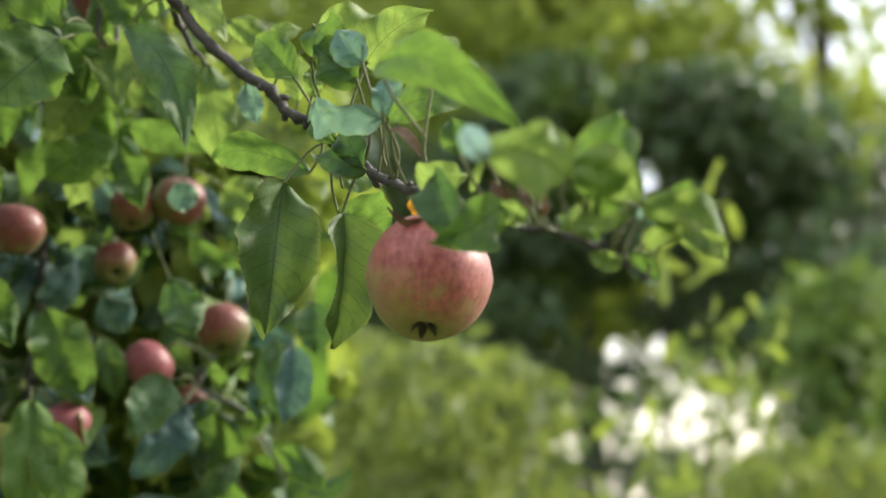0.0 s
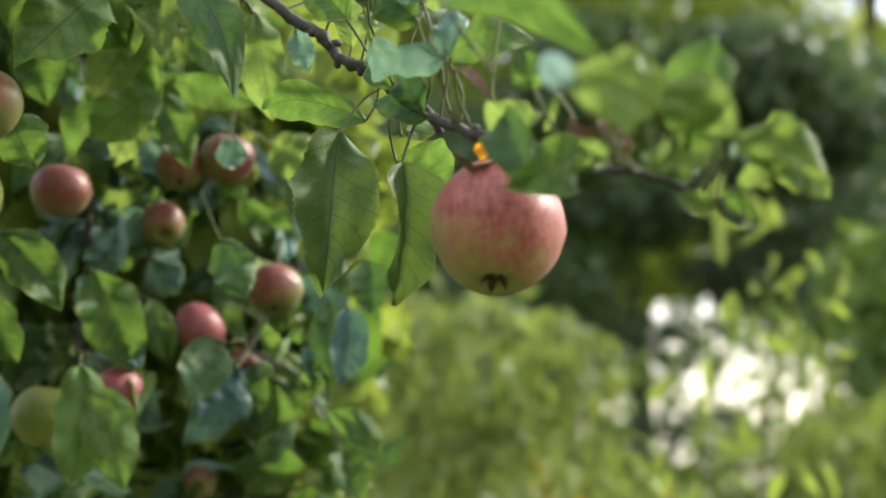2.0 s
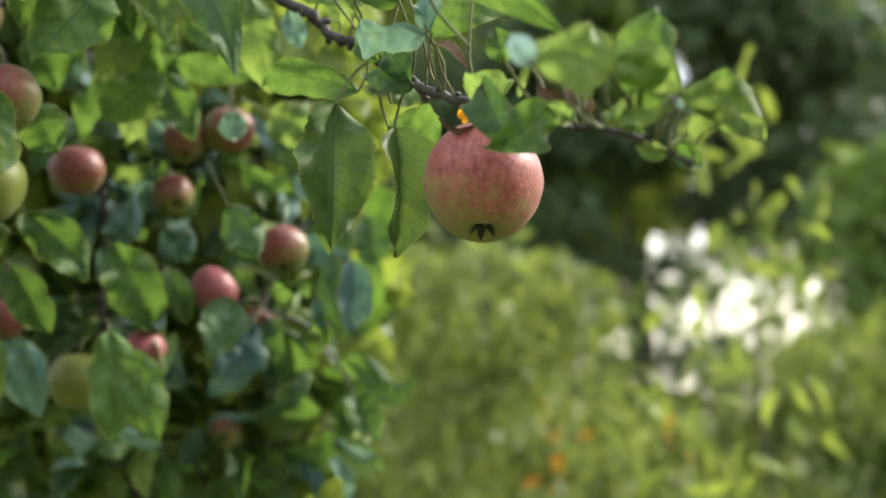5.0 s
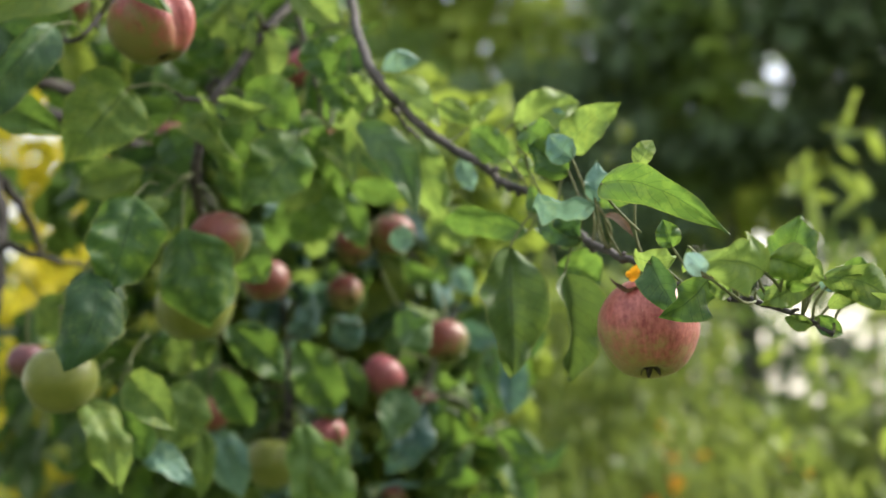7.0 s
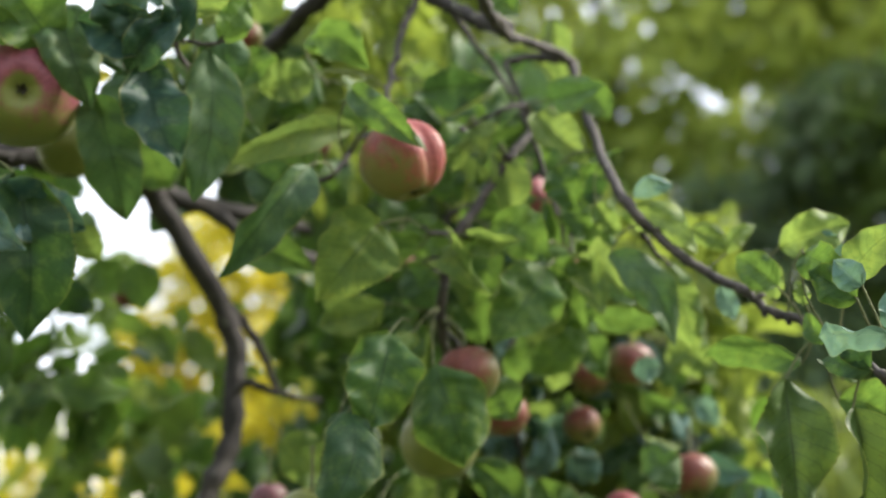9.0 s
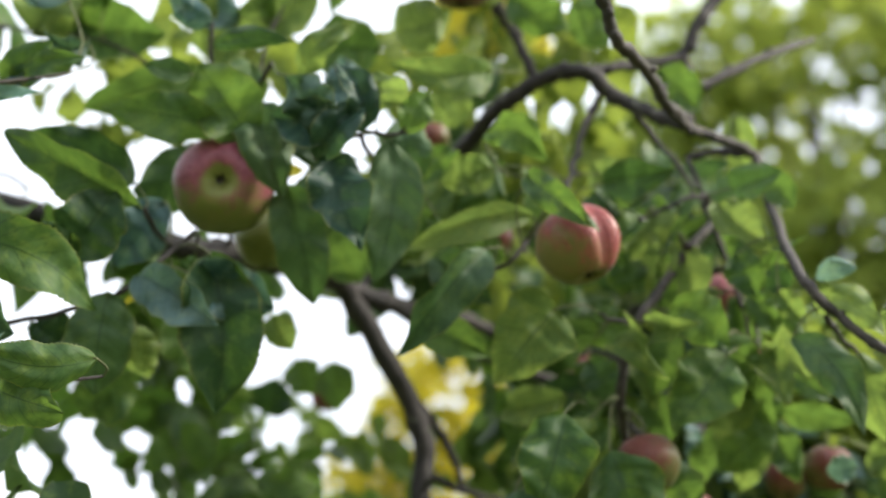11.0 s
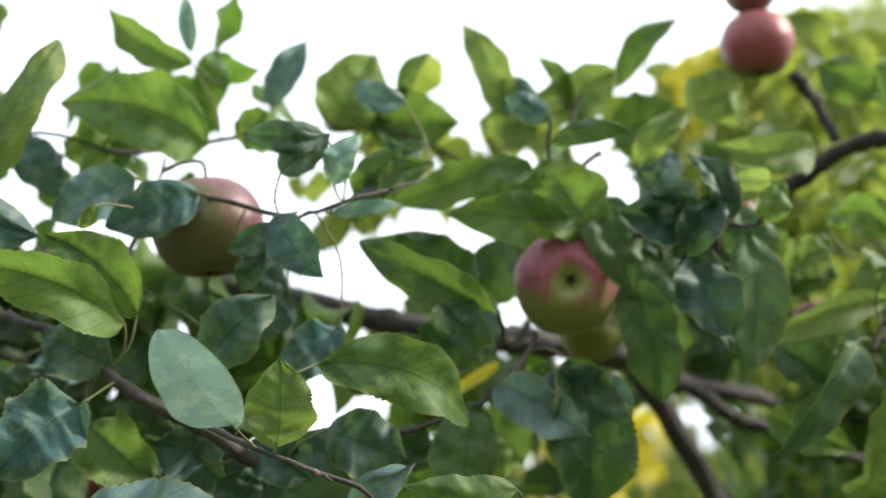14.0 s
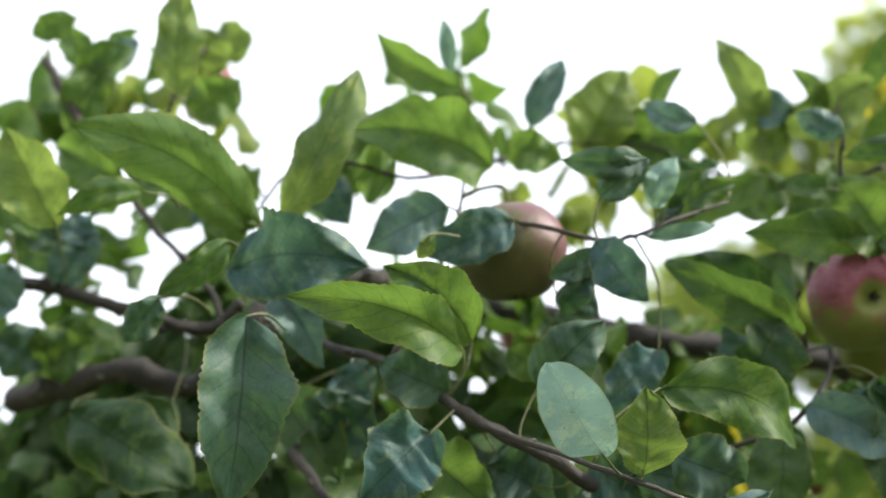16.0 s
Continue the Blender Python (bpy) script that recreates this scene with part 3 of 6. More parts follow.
far_tree("bush", 5.5, -13, 2.55, 0.6, 0.3, "mid", 4200, 0.09, 50, "leafy green bush at the edge of the orchard", "bush", **slim)
far_tree("sapling", 2.1, -8.5, 2.05, 0.2, 1.3, "lime", 90, 0.07, 27, "thin sapling with narrow lime-green leaves", "sapling", 5, stem=0.0016, shape=0.3, droop=1.2)
far_tree("yellowing_shrub", 3.1, 1.5, 1.62, 0.08, 1.40, "orange", 15, 0.055, 28, "small shrub with a few orange-yellow leaves", "shrub", 3, stem=0.002)
far_tree("yellowing_shrub", 3.2, -3.5, 1.60, 0.06, 1.44, "orange", 8, 0.05, 29, "small shrub with a few orange-yellow leaves", "shrub", 3, stem=0.002)
far_tree("yellow_tree", 5.5, 34, 3.12, 0.95, 1.1, "yellow", 2400, 0.11, 26, "small tree in bright yellow autumn leaf", "tree", stem=0.006)
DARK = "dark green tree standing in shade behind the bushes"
# Crowns in "dark" carry their shade as leaf colour.
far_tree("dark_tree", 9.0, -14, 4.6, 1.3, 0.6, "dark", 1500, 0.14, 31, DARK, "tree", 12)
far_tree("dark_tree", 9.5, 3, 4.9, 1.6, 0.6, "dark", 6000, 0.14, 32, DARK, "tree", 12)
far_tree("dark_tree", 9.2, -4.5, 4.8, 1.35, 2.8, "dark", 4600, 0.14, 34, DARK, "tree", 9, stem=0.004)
far_tree("dark_tree", 9.3, -1, 4.9, 0.75, 3.2, "mid", 1300, 0.14, 35, DARK, "tree", 6, stem=0.004)
far_tree("dark_tree", 10.5, 13, 5.0, 1.6, 0.6, "mid", 5200, 0.14, 33, DARK, "tree", 12)
far_tree("tall_tree", 13.5, -12, 10.5, 3.0, 2.4, "lime", 3400, 0.24, 41, TREE, "tree", 14)
# Crowns in "bright" carry the sunlight as leaf colour.
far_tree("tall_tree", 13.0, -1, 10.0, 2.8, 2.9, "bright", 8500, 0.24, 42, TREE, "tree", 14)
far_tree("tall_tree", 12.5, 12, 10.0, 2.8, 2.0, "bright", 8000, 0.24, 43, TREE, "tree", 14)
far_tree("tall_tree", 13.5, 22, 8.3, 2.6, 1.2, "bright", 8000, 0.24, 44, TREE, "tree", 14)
far_tree("tall_tree", 16.0, 48, 4.2, 3.0, 0.6, "mid", 4000, 0.2, 45, TREE, "tree", 8)
# Two trees added at the camera's back, out of view.
far_tree("tall_tree", 9.0, 160, 7.0, 2.6, 1.2, "mid", 3000, 0.2, 46, TREE, "tree", 8)
far_tree("tall_tree", 9.0, 215, 7.0, 2.6, 1.2, "mid", 3000, 0.2, 47, TREE, "tree", 8)
far_tree("bush", 6.2, 27.5, 3.25, 0.55, 0.5, "olive", 2400, 0.1, 53, "tall loose bush of drooping green leaves beside the yellow tree", "bush", **slim)
far_tree("bush", 5.2, 31, 2.1, 0.6, 0.4, "olive", 1100, 0.1, 51, "loose green bush before the yellow tree", "bush", **slim)
far_tree("bush", 5.0, -11.5, 2.45, 0.42, 0.3, "mid", 3000, 0.09, 52, "leafy green bush at the edge of the orchard", "bush", **slim)


# limbs and branches
branch("trunk", 0.062, 0.009, (-0.98, 1.02, -0.05), (-0.98, 1.01, 0.5), (-0.96, 0.97, 1.0), (-0.90, 0.92, 1.3), (-0.80, 0.88, 1.45), (-0.559, 0.876, 1.641), mat=BARK_DARK, rough=0.25, label="dark leaning trunk")
branch("limb", 0.0085, 0.0115, (-0.559, 0.876, 1.641), (-0.544, 0.903, 1.684), (-0.536, 0.924, 1.745), (-0.525, 0.940, 1.784), (-0.525, 0.951, 1.830), (-0.525, 0.948, 1.892), (-0.546, 0.877, 1.987), (-0.548, 0.854, 2.005), (-0.574, 0.822, 2.014), (-0.604, 0.765, 2.015), (-0.656, 0.717, 2.024), (-0.730, 0.674, 2.048), (-0.845, 0.623, 2.088), mat=BARK_DARK, label="crooked dark limb")
branch("limb", 0.010, 0.006, (-0.550, 0.866, 2.004), (-0.529, 0.908, 1.995), (-0.497, 0.966, 1.994), (-0.501, 1.085, 2.004), mat=BARK_DARK)
branch("branch", 0.0042, 0.0034, (-0.187, 0.617, 2.062), (-0.188, 0.641, 2.049), (-0.190, 0.666, 2.034), (-0.189, 0.716, 2.035), (-0.202, 0.780, 2.043), (-0.204, 0.839, 2.050), (-0.190, 0.883, 2.055), (-0.178, 0.917, 2.049), (-0.188, 0.901, 2.018), (-0.217, 0.843, 1.958), (-0.238, 0.818, 1.918), (-0.255, 0.809, 1.889), (-0.271, 0.819, 1.848), (-0.287, 0.860, 1.821), label="bent grey-brown branch with knobby spurs")
branch("branch", 0.004, 0.0011, (-0.180, 0.914, 2.054), (-0.166, 0.887, 1.997), (-0.130, 0.801, 1.905), (-0.107, 0.801, 1.868), (-0.081, 0.805, 1.841), (-0.055, 0.801, 1.822), (-0.046, 0.802, 1.810), (-0.023, 0.782, 1.795), (-0.004, 0.753, 1.773), (0.018, 0.723, 1.753), (0.034, 0.702, 1.739), (0.049, 0.685, 1.730), (0.067, 0.660, 1.716), (0.086, 0.638, 1.706), (0.108, 0.617, 1.697), (0.126, 0.611, 1.688), (0.141, 0.609, 1.678), label="slender fruiting branch reaching out of the crown")
branch("twig", 0.003, 0.001, (-0.124, 0.811, 1.896), (-0.122, 0.837, 1.877), (-0.113, 0.860, 1.861))
branch("limb", 0.0078, 0.0055, (-0.542, 0.937, 2.130), (-0.457, 0.895, 2.114), (-0.387, 0.856, 2.126), (-0.336, 0.844, 2.137), (-0.291, 0.837, 2.130), (-0.274, 0.856, 2.110), (-0.245, 0.860, 2.087), (-0.213, 0.852, 2.063), mat=BARK_DARK)
branch("limb", 0.006, 0.004, (-0.359, 0.821, 2.209), (-0.346, 0.832, 2.176), (-0.336, 0.844, 2.137), mat=BARK_DARK)
branch("limb", 0.006, 0.004, (-0.196, 0.944, 2.235), (-0.217, 0.925, 2.197), (-0.233, 0.918, 2.165), (-0.264, 0.882, 2.149), (-0.290, 0.847, 2.135), mat=BARK_DARK)
branch("limb", 0.006, 0.003, (-0.233, 0.918, 2.165), (-0.228, 0.942, 2.147), (-0.194, 0.995, 2.185), (-0.160, 1.108, 2.255), mat=BARK_DARK)
branch("twig", 0.003, 0.002, (-0.281, 0.852, 2.111), (-0.292, 0.836, 2.078), (-0.298, 0.824, 2.042), (-0.296, 0.803, 2.008), (-0.296, 0.781, 1.975))
branch("twig", 0.0022, 0.001, (-0.203, 0.850, 2.000), (-0.213, 0.834, 1.994), (-0.231, 0.822, 1.984), (-0.243, 0.813, 1.974), mat=BARK_DARK)
branch("twig", 0.0025, 0.0015, (-0.259, 0.860, 2.094), (-0.246, 0.894, 2.066), (-0.233, 0.916, 2.036), (-0.217, 0.931, 1.972), (-0.202, 0.929, 1.916), (-0.198, 0.920, 1.885), (-0.209, 0.952, 1.858))
branch("twig", 0.0022, 0.0012, (-0.251, 0.808, 1.896), (-0.261, 0.790, 1.895), (-0.268, 0.783, 1.899))
branch("twig", 0.0025, 0.0015, (-0.230, 0.896, 2.058), (-0.211, 0.886, 1.988), (-0.197, 0.884, 1.923), (-0.192, 0.880, 1.899), (-0.193, 0.888, 1.860))
branch("twig", 0.0028, 0.002, (-0.297, 1.064, 1.868), (-0.307, 1.065, 1.846), (-0.307, 1.070, 1.811), (-0.302, 1.065, 1.775), (-0.299, 1.061, 1.734), (-0.300, 1.055, 1.694), (-0.301, 1.060, 1.655))
branch("twig", 0.002, 0.0015, (-0.278, 1.089, 1.858), (-0.294, 1.090, 1.829), (-0.304, 1.083, 1.793))
branch("twig", 0.0025, 0.0015, (-0.268, 1.190, 1.880), (-0.232, 1.180, 1.848), (-0.205, 1.178, 1.820), (-0.172, 1.169, 1.779), (-0.161, 1.163, 1.760))
branch("twig", 0.002, 0.0012, (-0.251, 1.199, 1.831), (-0.222, 1.189, 1.793), (-0.195, 1.167, 1.759))
branch("twig", 0.0032, 0.002, (-0.300, 0.920, 1.944), (-0.313, 0.923, 1.910), (-0.316, 0.916, 1.876), (-0.301, 0.902, 1.849), (-0.285, 0.887, 1.830))
branch("twig", 0.003, 0.0016, (-0.302, 1.075, 1.695), (-0.320, 1.087, 1.657), (-0.330, 1.114, 1.598), (-0.327, 1.140, 1.560), (-0.314, 1.178, 1.520), mat=BARK_DARK)
branch("twig", 0.003, 0.0016, (-0.282, 1.122, 1.598), (-0.269, 1.148, 1.571), (-0.262, 1.185, 1.536), mat=BARK_DARK)
branch("twig", 0.0018, 0.001, (-0.178, 1.088, 1.684), (-0.146, 1.116, 1.667), (-0.133, 1.142, 1.641), (-0.125, 1.168, 1.615))
branch("twig", 0.0018, 0.001, (-0.226, 1.186, 1.576), (-0.183, 1.193, 1.577), (-0.151, 1.198, 1.585))
branch("limb", 0.005, 0.003, (-0.527, 0.942, 1.912), (-0.514, 0.976, 1.879), (-0.518, 1.015, 1.841), mat=BARK_DARK)
branch("limb", 0.004, 0.002, (-0.497, 0.927, 1.834), (-0.481, 0.956, 1.825), (-0.458, 0.986, 1.819), mat=BARK_DARK)
branch("limb", 0.007, 0.004, (-0.499, 0.940, 1.965), (-0.467, 0.985, 1.953), (-0.430, 1.075, 1.938), mat=BARK_DARK)
branch("twig", 0.002, 0.0014, (-0.586, 0.505, 1.870), (-0.560, 0.517, 1.876), (-0.529, 0.534, 1.881), (-0.499, 0.552, 1.895), (-0.483, 0.569, 1.917), (-0.493, 0.609, 1.955), (-0.552, 0.675, 1.979))
branch("twig", 0.0018, 0.0012, (-0.485, 0.553, 1.950), (-0.496, 0.574, 1.944), (-0.540, 0.639, 1.965))
branch("twig", 0.002, 0.0012, (-0.420, 0.746, 2.024), (-0.376, 0.658, 2.000), (-0.363, 0.626, 2.002), (-0.345, 0.633, 1.998), (-0.337, 0.642, 2.002))
branch("twig", 0.002, 0.0012, (-0.484, 0.653, 2.005), (-0.442, 0.619, 1.998), (-0.423, 0.610, 2.015))
branch("twig", 0.002, 0.0012, (-0.364, 0.627, 2.001), (-0.390, 0.612, 1.998), (-0.425, 0.600, 2.007), (-0.451, 0.589, 2.023), (-0.452, 0.573, 2.055), (-0.439, 0.557, 2.079))
branch("twig", 0.0025, 0.0015, (-0.296, 0.781, 1.975), (-0.301, 0.758, 1.963), (-0.309, 0.731, 1.932), (-0.348, 0.765, 1.943))
branch("branch", 0.0042, 0.0022, (-0.559, 0.442, 1.836), (-0.576, 0.395, 1.858), (-0.605, 0.368, 1.879), (-0.623, 0.359, 1.896), (-0.667, 0.363, 1.927), (-0.702, 0.355, 1.942), (-0.755, 0.355, 1.967), (-0.824, 0.358, 1.990), label="brown shoot tip with a rosette of leaves")
branch("branch", 0.005, 0.004, (-0.924, 0.263, 2.022), (-0.898, 0.288, 2.014), (-0.865, 0.321, 1.999), (-0.831, 0.354, 1.987), (-0.807, 0.363, 2.004), mat=BARK_DARK)
branch("limb", 0.01, 0.007, (-1.017, 0.319, 1.966), (-0.970, 0.327, 1.969), (-0.911, 0.343, 1.972), (-0.875, 0.377, 1.960), (-0.843, 0.380, 1.975), (-0.819, 0.394, 2.007), (-0.828, 0.457, 2.055), mat=BARK_DARK)
branch("branch", 0.005, 0.003, (-0.864, 0.421, 1.946), (-0.774, 0.380, 1.896), (-0.734, 0.378, 1.856))
branch("branch", 0.0035, 0.002, (-0.948, 0.272, 2.220), (-0.934, 0.292, 2.178), (-0.908, 0.313, 2.127), (-0.880, 0.335, 2.078), (-0.839, 0.353, 2.027), (-0.828, 0.367, 1.993))
branch("twig", 0.0018, 0.001, (-0.642, 0.395, 2.001), (-0.587, 0.395, 2.005), (-0.550, 0.411, 1.989), (-0.533, 0.424, 1.988), (-0.515, 0.435, 1.995), (-0.493, 0.485, 2.021))
branch("twig", 0.0018, 0.001, (-0.666, 0.362, 1.928), (-0.667, 0.390, 1.977), (-0.641, 0.394, 2.006), (-0.635, 0.400, 2.051))
branch("twig", 0.002, 0.001, (-0.438, 0.620, 2.078), (-0.490, 0.665, 2.099), (-0.487, 0.672, 2.140), (-0.481, 0.683, 2.178))
branch("twig", 0.002, 0.001, (-0.490, 0.665, 2.099), (-0.563, 0.652, 2.120), (-0.609, 0.613, 2.152), (-0.660, 0.559, 2.154))
branch("twig", 0.002, 0.001, (-0.660, 0.559, 2.154), (-0.668, 0.459, 2.098), (-0.693, 0.409, 2.079), (-0.743, 0.364, 2.092), (-0.787, 0.343, 2.043))
branch("twig", 0.002, 0.001, (-0.608, 0.366, 1.881), (-0.557, 0.376, 1.854), (-0.510, 0.380, 1.832), (-0.487, 0.418, 1.817), (-0.472, 0.436, 1.803), (-0.435, 0.484, 1.811))

# short wood that joins the shoots to the limbs
branch("limb", 0.0085, 0.0075, (-0.546, 0.877, 1.987), (-0.556, 0.915, 2.050), (-0.542, 0.937, 2.130), mat=BARK_DARK)
branch("limb", 0.0112, 0.0095, (-0.845, 0.623, 2.088), (-0.842, 0.540, 2.082), (-0.828, 0.457, 2.055), mat=BARK_DARK)
branch("twig", 0.0024, 0.0016, (-0.845, 0.623, 2.088), (-0.842, 0.665, 2.118), (-0.826, 0.705, 2.125), (-0.820, 0.724, 2.116))
branch("branch", 0.0045, 0.0028, (-0.501, 1.085, 2.004), (-0.405, 1.125, 1.975), (-0.325, 1.095, 1.910), (-0.297, 1.064, 1.868), mat=BARK_DARK)
branch("twig", 0.0028, 0.0025, (-0.325, 1.095, 1.910), (-0.300, 1.150, 1.897), (-0.268, 1.190, 1.880))
branch("twig", 0.0022, 0.0020, (-0.297, 1.064, 1.868), (-0.288, 1.080, 1.866), (-0.278, 1.089, 1.858))
branch("twig", 0.0022, 0.0020, (-0.268, 1.190, 1.880), (-0.262, 1.199, 1.855), (-0.251, 1.199, 1.831))
branch("twig", 0.0028, 0.0022, (-0.604, 0.765, 2.015), (-0.585, 0.715, 1.998), (-0.552, 0.675, 1.979), mat=BARK_DARK)
branch("twig", 0.0022, 0.0018, (-0.552, 0.675, 1.979), (-0.548, 0.655, 1.974), (-0.540, 0.639, 1.965))
branch("twig", 0.0028, 0.0022, (-0.548, 0.854, 2.005), (-0.490, 0.800, 2.022), (-0.420, 0.746, 2.024), mat=BARK_DARK)
branch("twig", 0.0028, 0.0022, (-0.604, 0.765, 2.015), (-0.540, 0.718, 2.060), (-0.490, 0.665, 2.099), mat=BARK_DARK)
branch("twig", 0.0030, 0.0026, (-0.301, 1.060, 1.655), (-0.315, 1.068, 1.650), (-0.320, 1.087, 1.657), mat=BARK_DARK)
branch("twig", 0.0026, 0.0024, (-0.329, 1.119, 1.591), (-0.306, 1.118, 1.598), (-0.282, 1.122, 1.598), mat=BARK_DARK)
branch("twig", 0.0022, 0.0018, (-0.161, 1.163, 1.760), (-0.172, 1.125, 1.725), (-0.178, 1.088, 1.684))
branch("twig", 0.0020, 0.0018, (-0.262, 1.185, 1.536), (-0.245, 1.190, 1.560), (-0.226, 1.186, 1.576))
branch("twig", 0.0030, 0.0028, (-0.525, 0.951, 1.830), (-0.510, 0.938, 1.833), (-0.497, 0.927, 1.834), mat=BARK_DARK)
branch("twig", 0.0060, 0.0060, (-0.529, 0.908, 1.995), (-0.512, 0.925, 1.982), (-0.499, 0.940, 1.965), mat=BARK_DARK)
branch("twig", 0.0026, 0.0030, (-0.217, 0.931, 1.972), (-0.262, 0.932, 1.962), (-0.300, 0.920, 1.944))
branch("twig", 0.0022, 0.0018, (-0.484, 0.653, 2.005), (-0.515, 0.700, 2.010), (-0.548, 0.735, 2.015))
branch("twig", 0.0045, 0.0045, (-0.843, 0.380, 1.975), (-0.850, 0.405, 1.960), (-0.864, 0.421, 1.946))
branch("twig", 0.0035, 0.0030, (-0.180, 0.914, 2.054), (-0.205, 0.906, 2.060), (-0.230, 0.896, 2.058))
branch("twig", 0.0020, 0.0018, (-0.204, 0.869, 1.985), (-0.204, 0.860, 1.995), (-0.203, 0.850, 2.000))
branch("branch", 0.0055, 0.0045, (-0.213, 0.852, 2.063), (-0.206, 0.828, 2.055), (-0.202, 0.780, 2.043))

# leaves of the fruiting branch
leaf((-0.036, 0.767, 1.759), (-0.039, 0.758, 1.678), 0.042, (0.33, -0.94, 0.09), 0.03, 0, 0.35, "olive")
leaf((0.001, 0.740, 1.736), (-0.005, 0.756, 1.671), 0.031, (0.57, -0.78, -0.24), 0.05, 0, 0.45, "olive")
leaf((-0.008, 0.772, 1.745), (0.019, 0.780, 1.732), 0.030, (0.26, -0.96, -0.14), 0.06, 0.1, 0.25, "green")
leaf((-0.003, 0.757, 1.754), (0.009, 0.775, 1.769), 0.018, (0.74, -0.64, 0.23), 0.05, 0, 0.25, "lime")
leaf((0.029, 0.686, 1.766), (-0.010, 0.701, 1.768), 0.020, (-0.26, -0.58, -0.77), 0.1, -0.2, 0.25, "pale")
leaf((0.014, 0.722, 1.754), (0.002, 0.722, 1.776), 0.016, (-0.15, -0.98, -0.12), 0.1, 0, 0.25, "shade")
leaf((0.015, 0.723, 1.753), (-0.012, 0.733, 1.764), 0.015, (-0.34, -0.94, 0.04), 0.1, 0, 0.25, "shade")
leaf((-0.027, 0.786, 1.770), (-0.090, 0.802, 1.782), 0.023, (-0.30, -0.87, -0.38), 0.06, -0.12, 0.25, "green")
leaf((0.040, 0.606, 1.762), (0.091, 0.589, 1.725), 0.022, (-0.48, -0.83, -0.28), 0.08, 0.2, 0.25, "green")
leaf((0.086, 0.549, 1.706), (0.080, 0.540, 1.714), 0.010, (0.24, -0.75, -0.61), 0.05, 0, 0.25, "bloom")
leaf((0.071, 0.616, 1.728), (0.068, 0.613, 1.742), 0.013, (0.04, -0.97, -0.22), 0.1, 0, 0.25, "green")
leaf((0.112, 0.574, 1.707), (0.084, 0.554, 1.712), 0.026, (0.47, -0.77, -0.43), 0.06, -0.12, 0.25, "lime")
leaf((0.120, 0.591, 1.704), (0.130, 0.572, 1.729), 0.024, (-0.32, -0.81, -0.49), 0.08, 0, 0.25, "green")
leaf((0.114, 0.578, 1.713), (0.138, 0.584, 1.698), 0.019, (-0.08, -0.88, -0.47), 0.1, 0.15, 0.25, "lime")
leaf((0.138, 0.598, 1.704), (0.173, 0.617, 1.686), 0.020, (0.31, -0.90, -0.30), 0.06, 0.14, 0.25, "lime")
leaf((0.133, 0.603, 1.705), (0.109, 0.597, 1.694), 0.015, (0.27, -0.95, -0.11), 0.1, 0, 0.25, "lime")
leaf((0.137, 0.609, 1.701), (0.157, 0.611, 1.701), 0.012, (0.11, -0.99, -0.08), 0.15, 0.1, 0.25, "pale")
leaf((0.140, 0.612, 1.691), (0.161, 0.612, 1.699), 0.010, (0.10, -0.98, -0.16), 0.15, 0.1, 0.25, "lime")
leaf((0.134, 0.612, 1.687), (0.146, 0.615, 1.677), 0.010, (0.03, -0.95, -0.31), 0.15, 0, 0.25, "green")
leaf((0.132, 0.612, 1.683), (0.120, 0.610, 1.687), 0.008, (0.09, -0.96, -0.27), 0.1, 0, 0.25, "lime")
leaf((0.058, 0.637, 1.725), (0.071, 0.626, 1.693), 0.018, (-0.15, -0.95, -0.29), 0.05, 0, 0.3, "shade")
leaf((0.088, 0.633, 1.715), (0.060, 0.622, 1.695), 0.021, (0.30, -0.88, -0.37), 0.08, 0.05, 0.25, "green")
leaf((0.050, 0.644, 1.730), (0.072, 0.637, 1.726), 0.017, (-0.33, -0.76, -0.56), 0.1, -0.05, 0.25, "lime")
leaf((0.034, 0.678, 1.758), (0.049, 0.672, 1.745), 0.006, (0.04, -0.91, 0.41), 0.1, 0.05, 0.6, "brown")
leaf((0.031, 0.686, 1.765), (0.064, 0.678, 1.772), 0.018, (-0.22, -0.97, -0.06), 0.12, 0.12, 0.25, "green")
leaf((0.029, 0.685, 1.768), (0.032, 0.691, 1.792), 0.014, (0.21, -0.96, 0.20), 0.1, 0, 0.25, "pale")
leaf((-0.016, 0.746, 1.798), (-0.019, 0.742, 1.813), 0.010, (0.16, -0.97, -0.19), 0.05, 0, 0.25, "lime")
leaf((0.014, 0.700, 1.789), (-0.009, 0.703, 1.810), 0.023, (-0.19, -0.98, -0.06), 0.05, 0, 0.25, "green")
leaf((0.018, 0.689, 1.794), (0.006, 0.684, 1.809), 0.018, (0.05, -0.97, -0.25), 0.1, 0, 0.25, "pale")
leaf((-0.032, 0.761, 1.815), (-0.053, 0.754, 1.836), 0.024, (0.08, -0.97, -0.23), 0.1, 0, 0.25, "green")
leaf((-0.011, 0.711, 1.821), (0.012, 0.707, 1.802), 0.024, (-0.23, -0.97, -0.08), 0.1, 0, 0.25, "green")
leaf((-0.073, 0.814, 1.832), (-0.067, 0.820, 1.809), 0.015, (0.20, -0.96, -0.18), 0.05, 0, 0.25, "pale")
leaf((0.043, 0.681, 1.722), (0.051, 0.675, 1.729), 0.007, (-0.15, -0.84, -0.51), 0.1, 0, 0.25, "orange")
leaf((0.051, 0.678, 1.719), (0.034, 0.673, 1.720), 0.006, (0.08, -0.57, -0.82), 0.2, 0, 0.5, "brown")
leaf((0.095, 0.617, 1.712), (0.081, 0.620, 1.718), 0.005, (-0.32, -0.81, -0.48), 0.2, 0, 0.5, "brown")
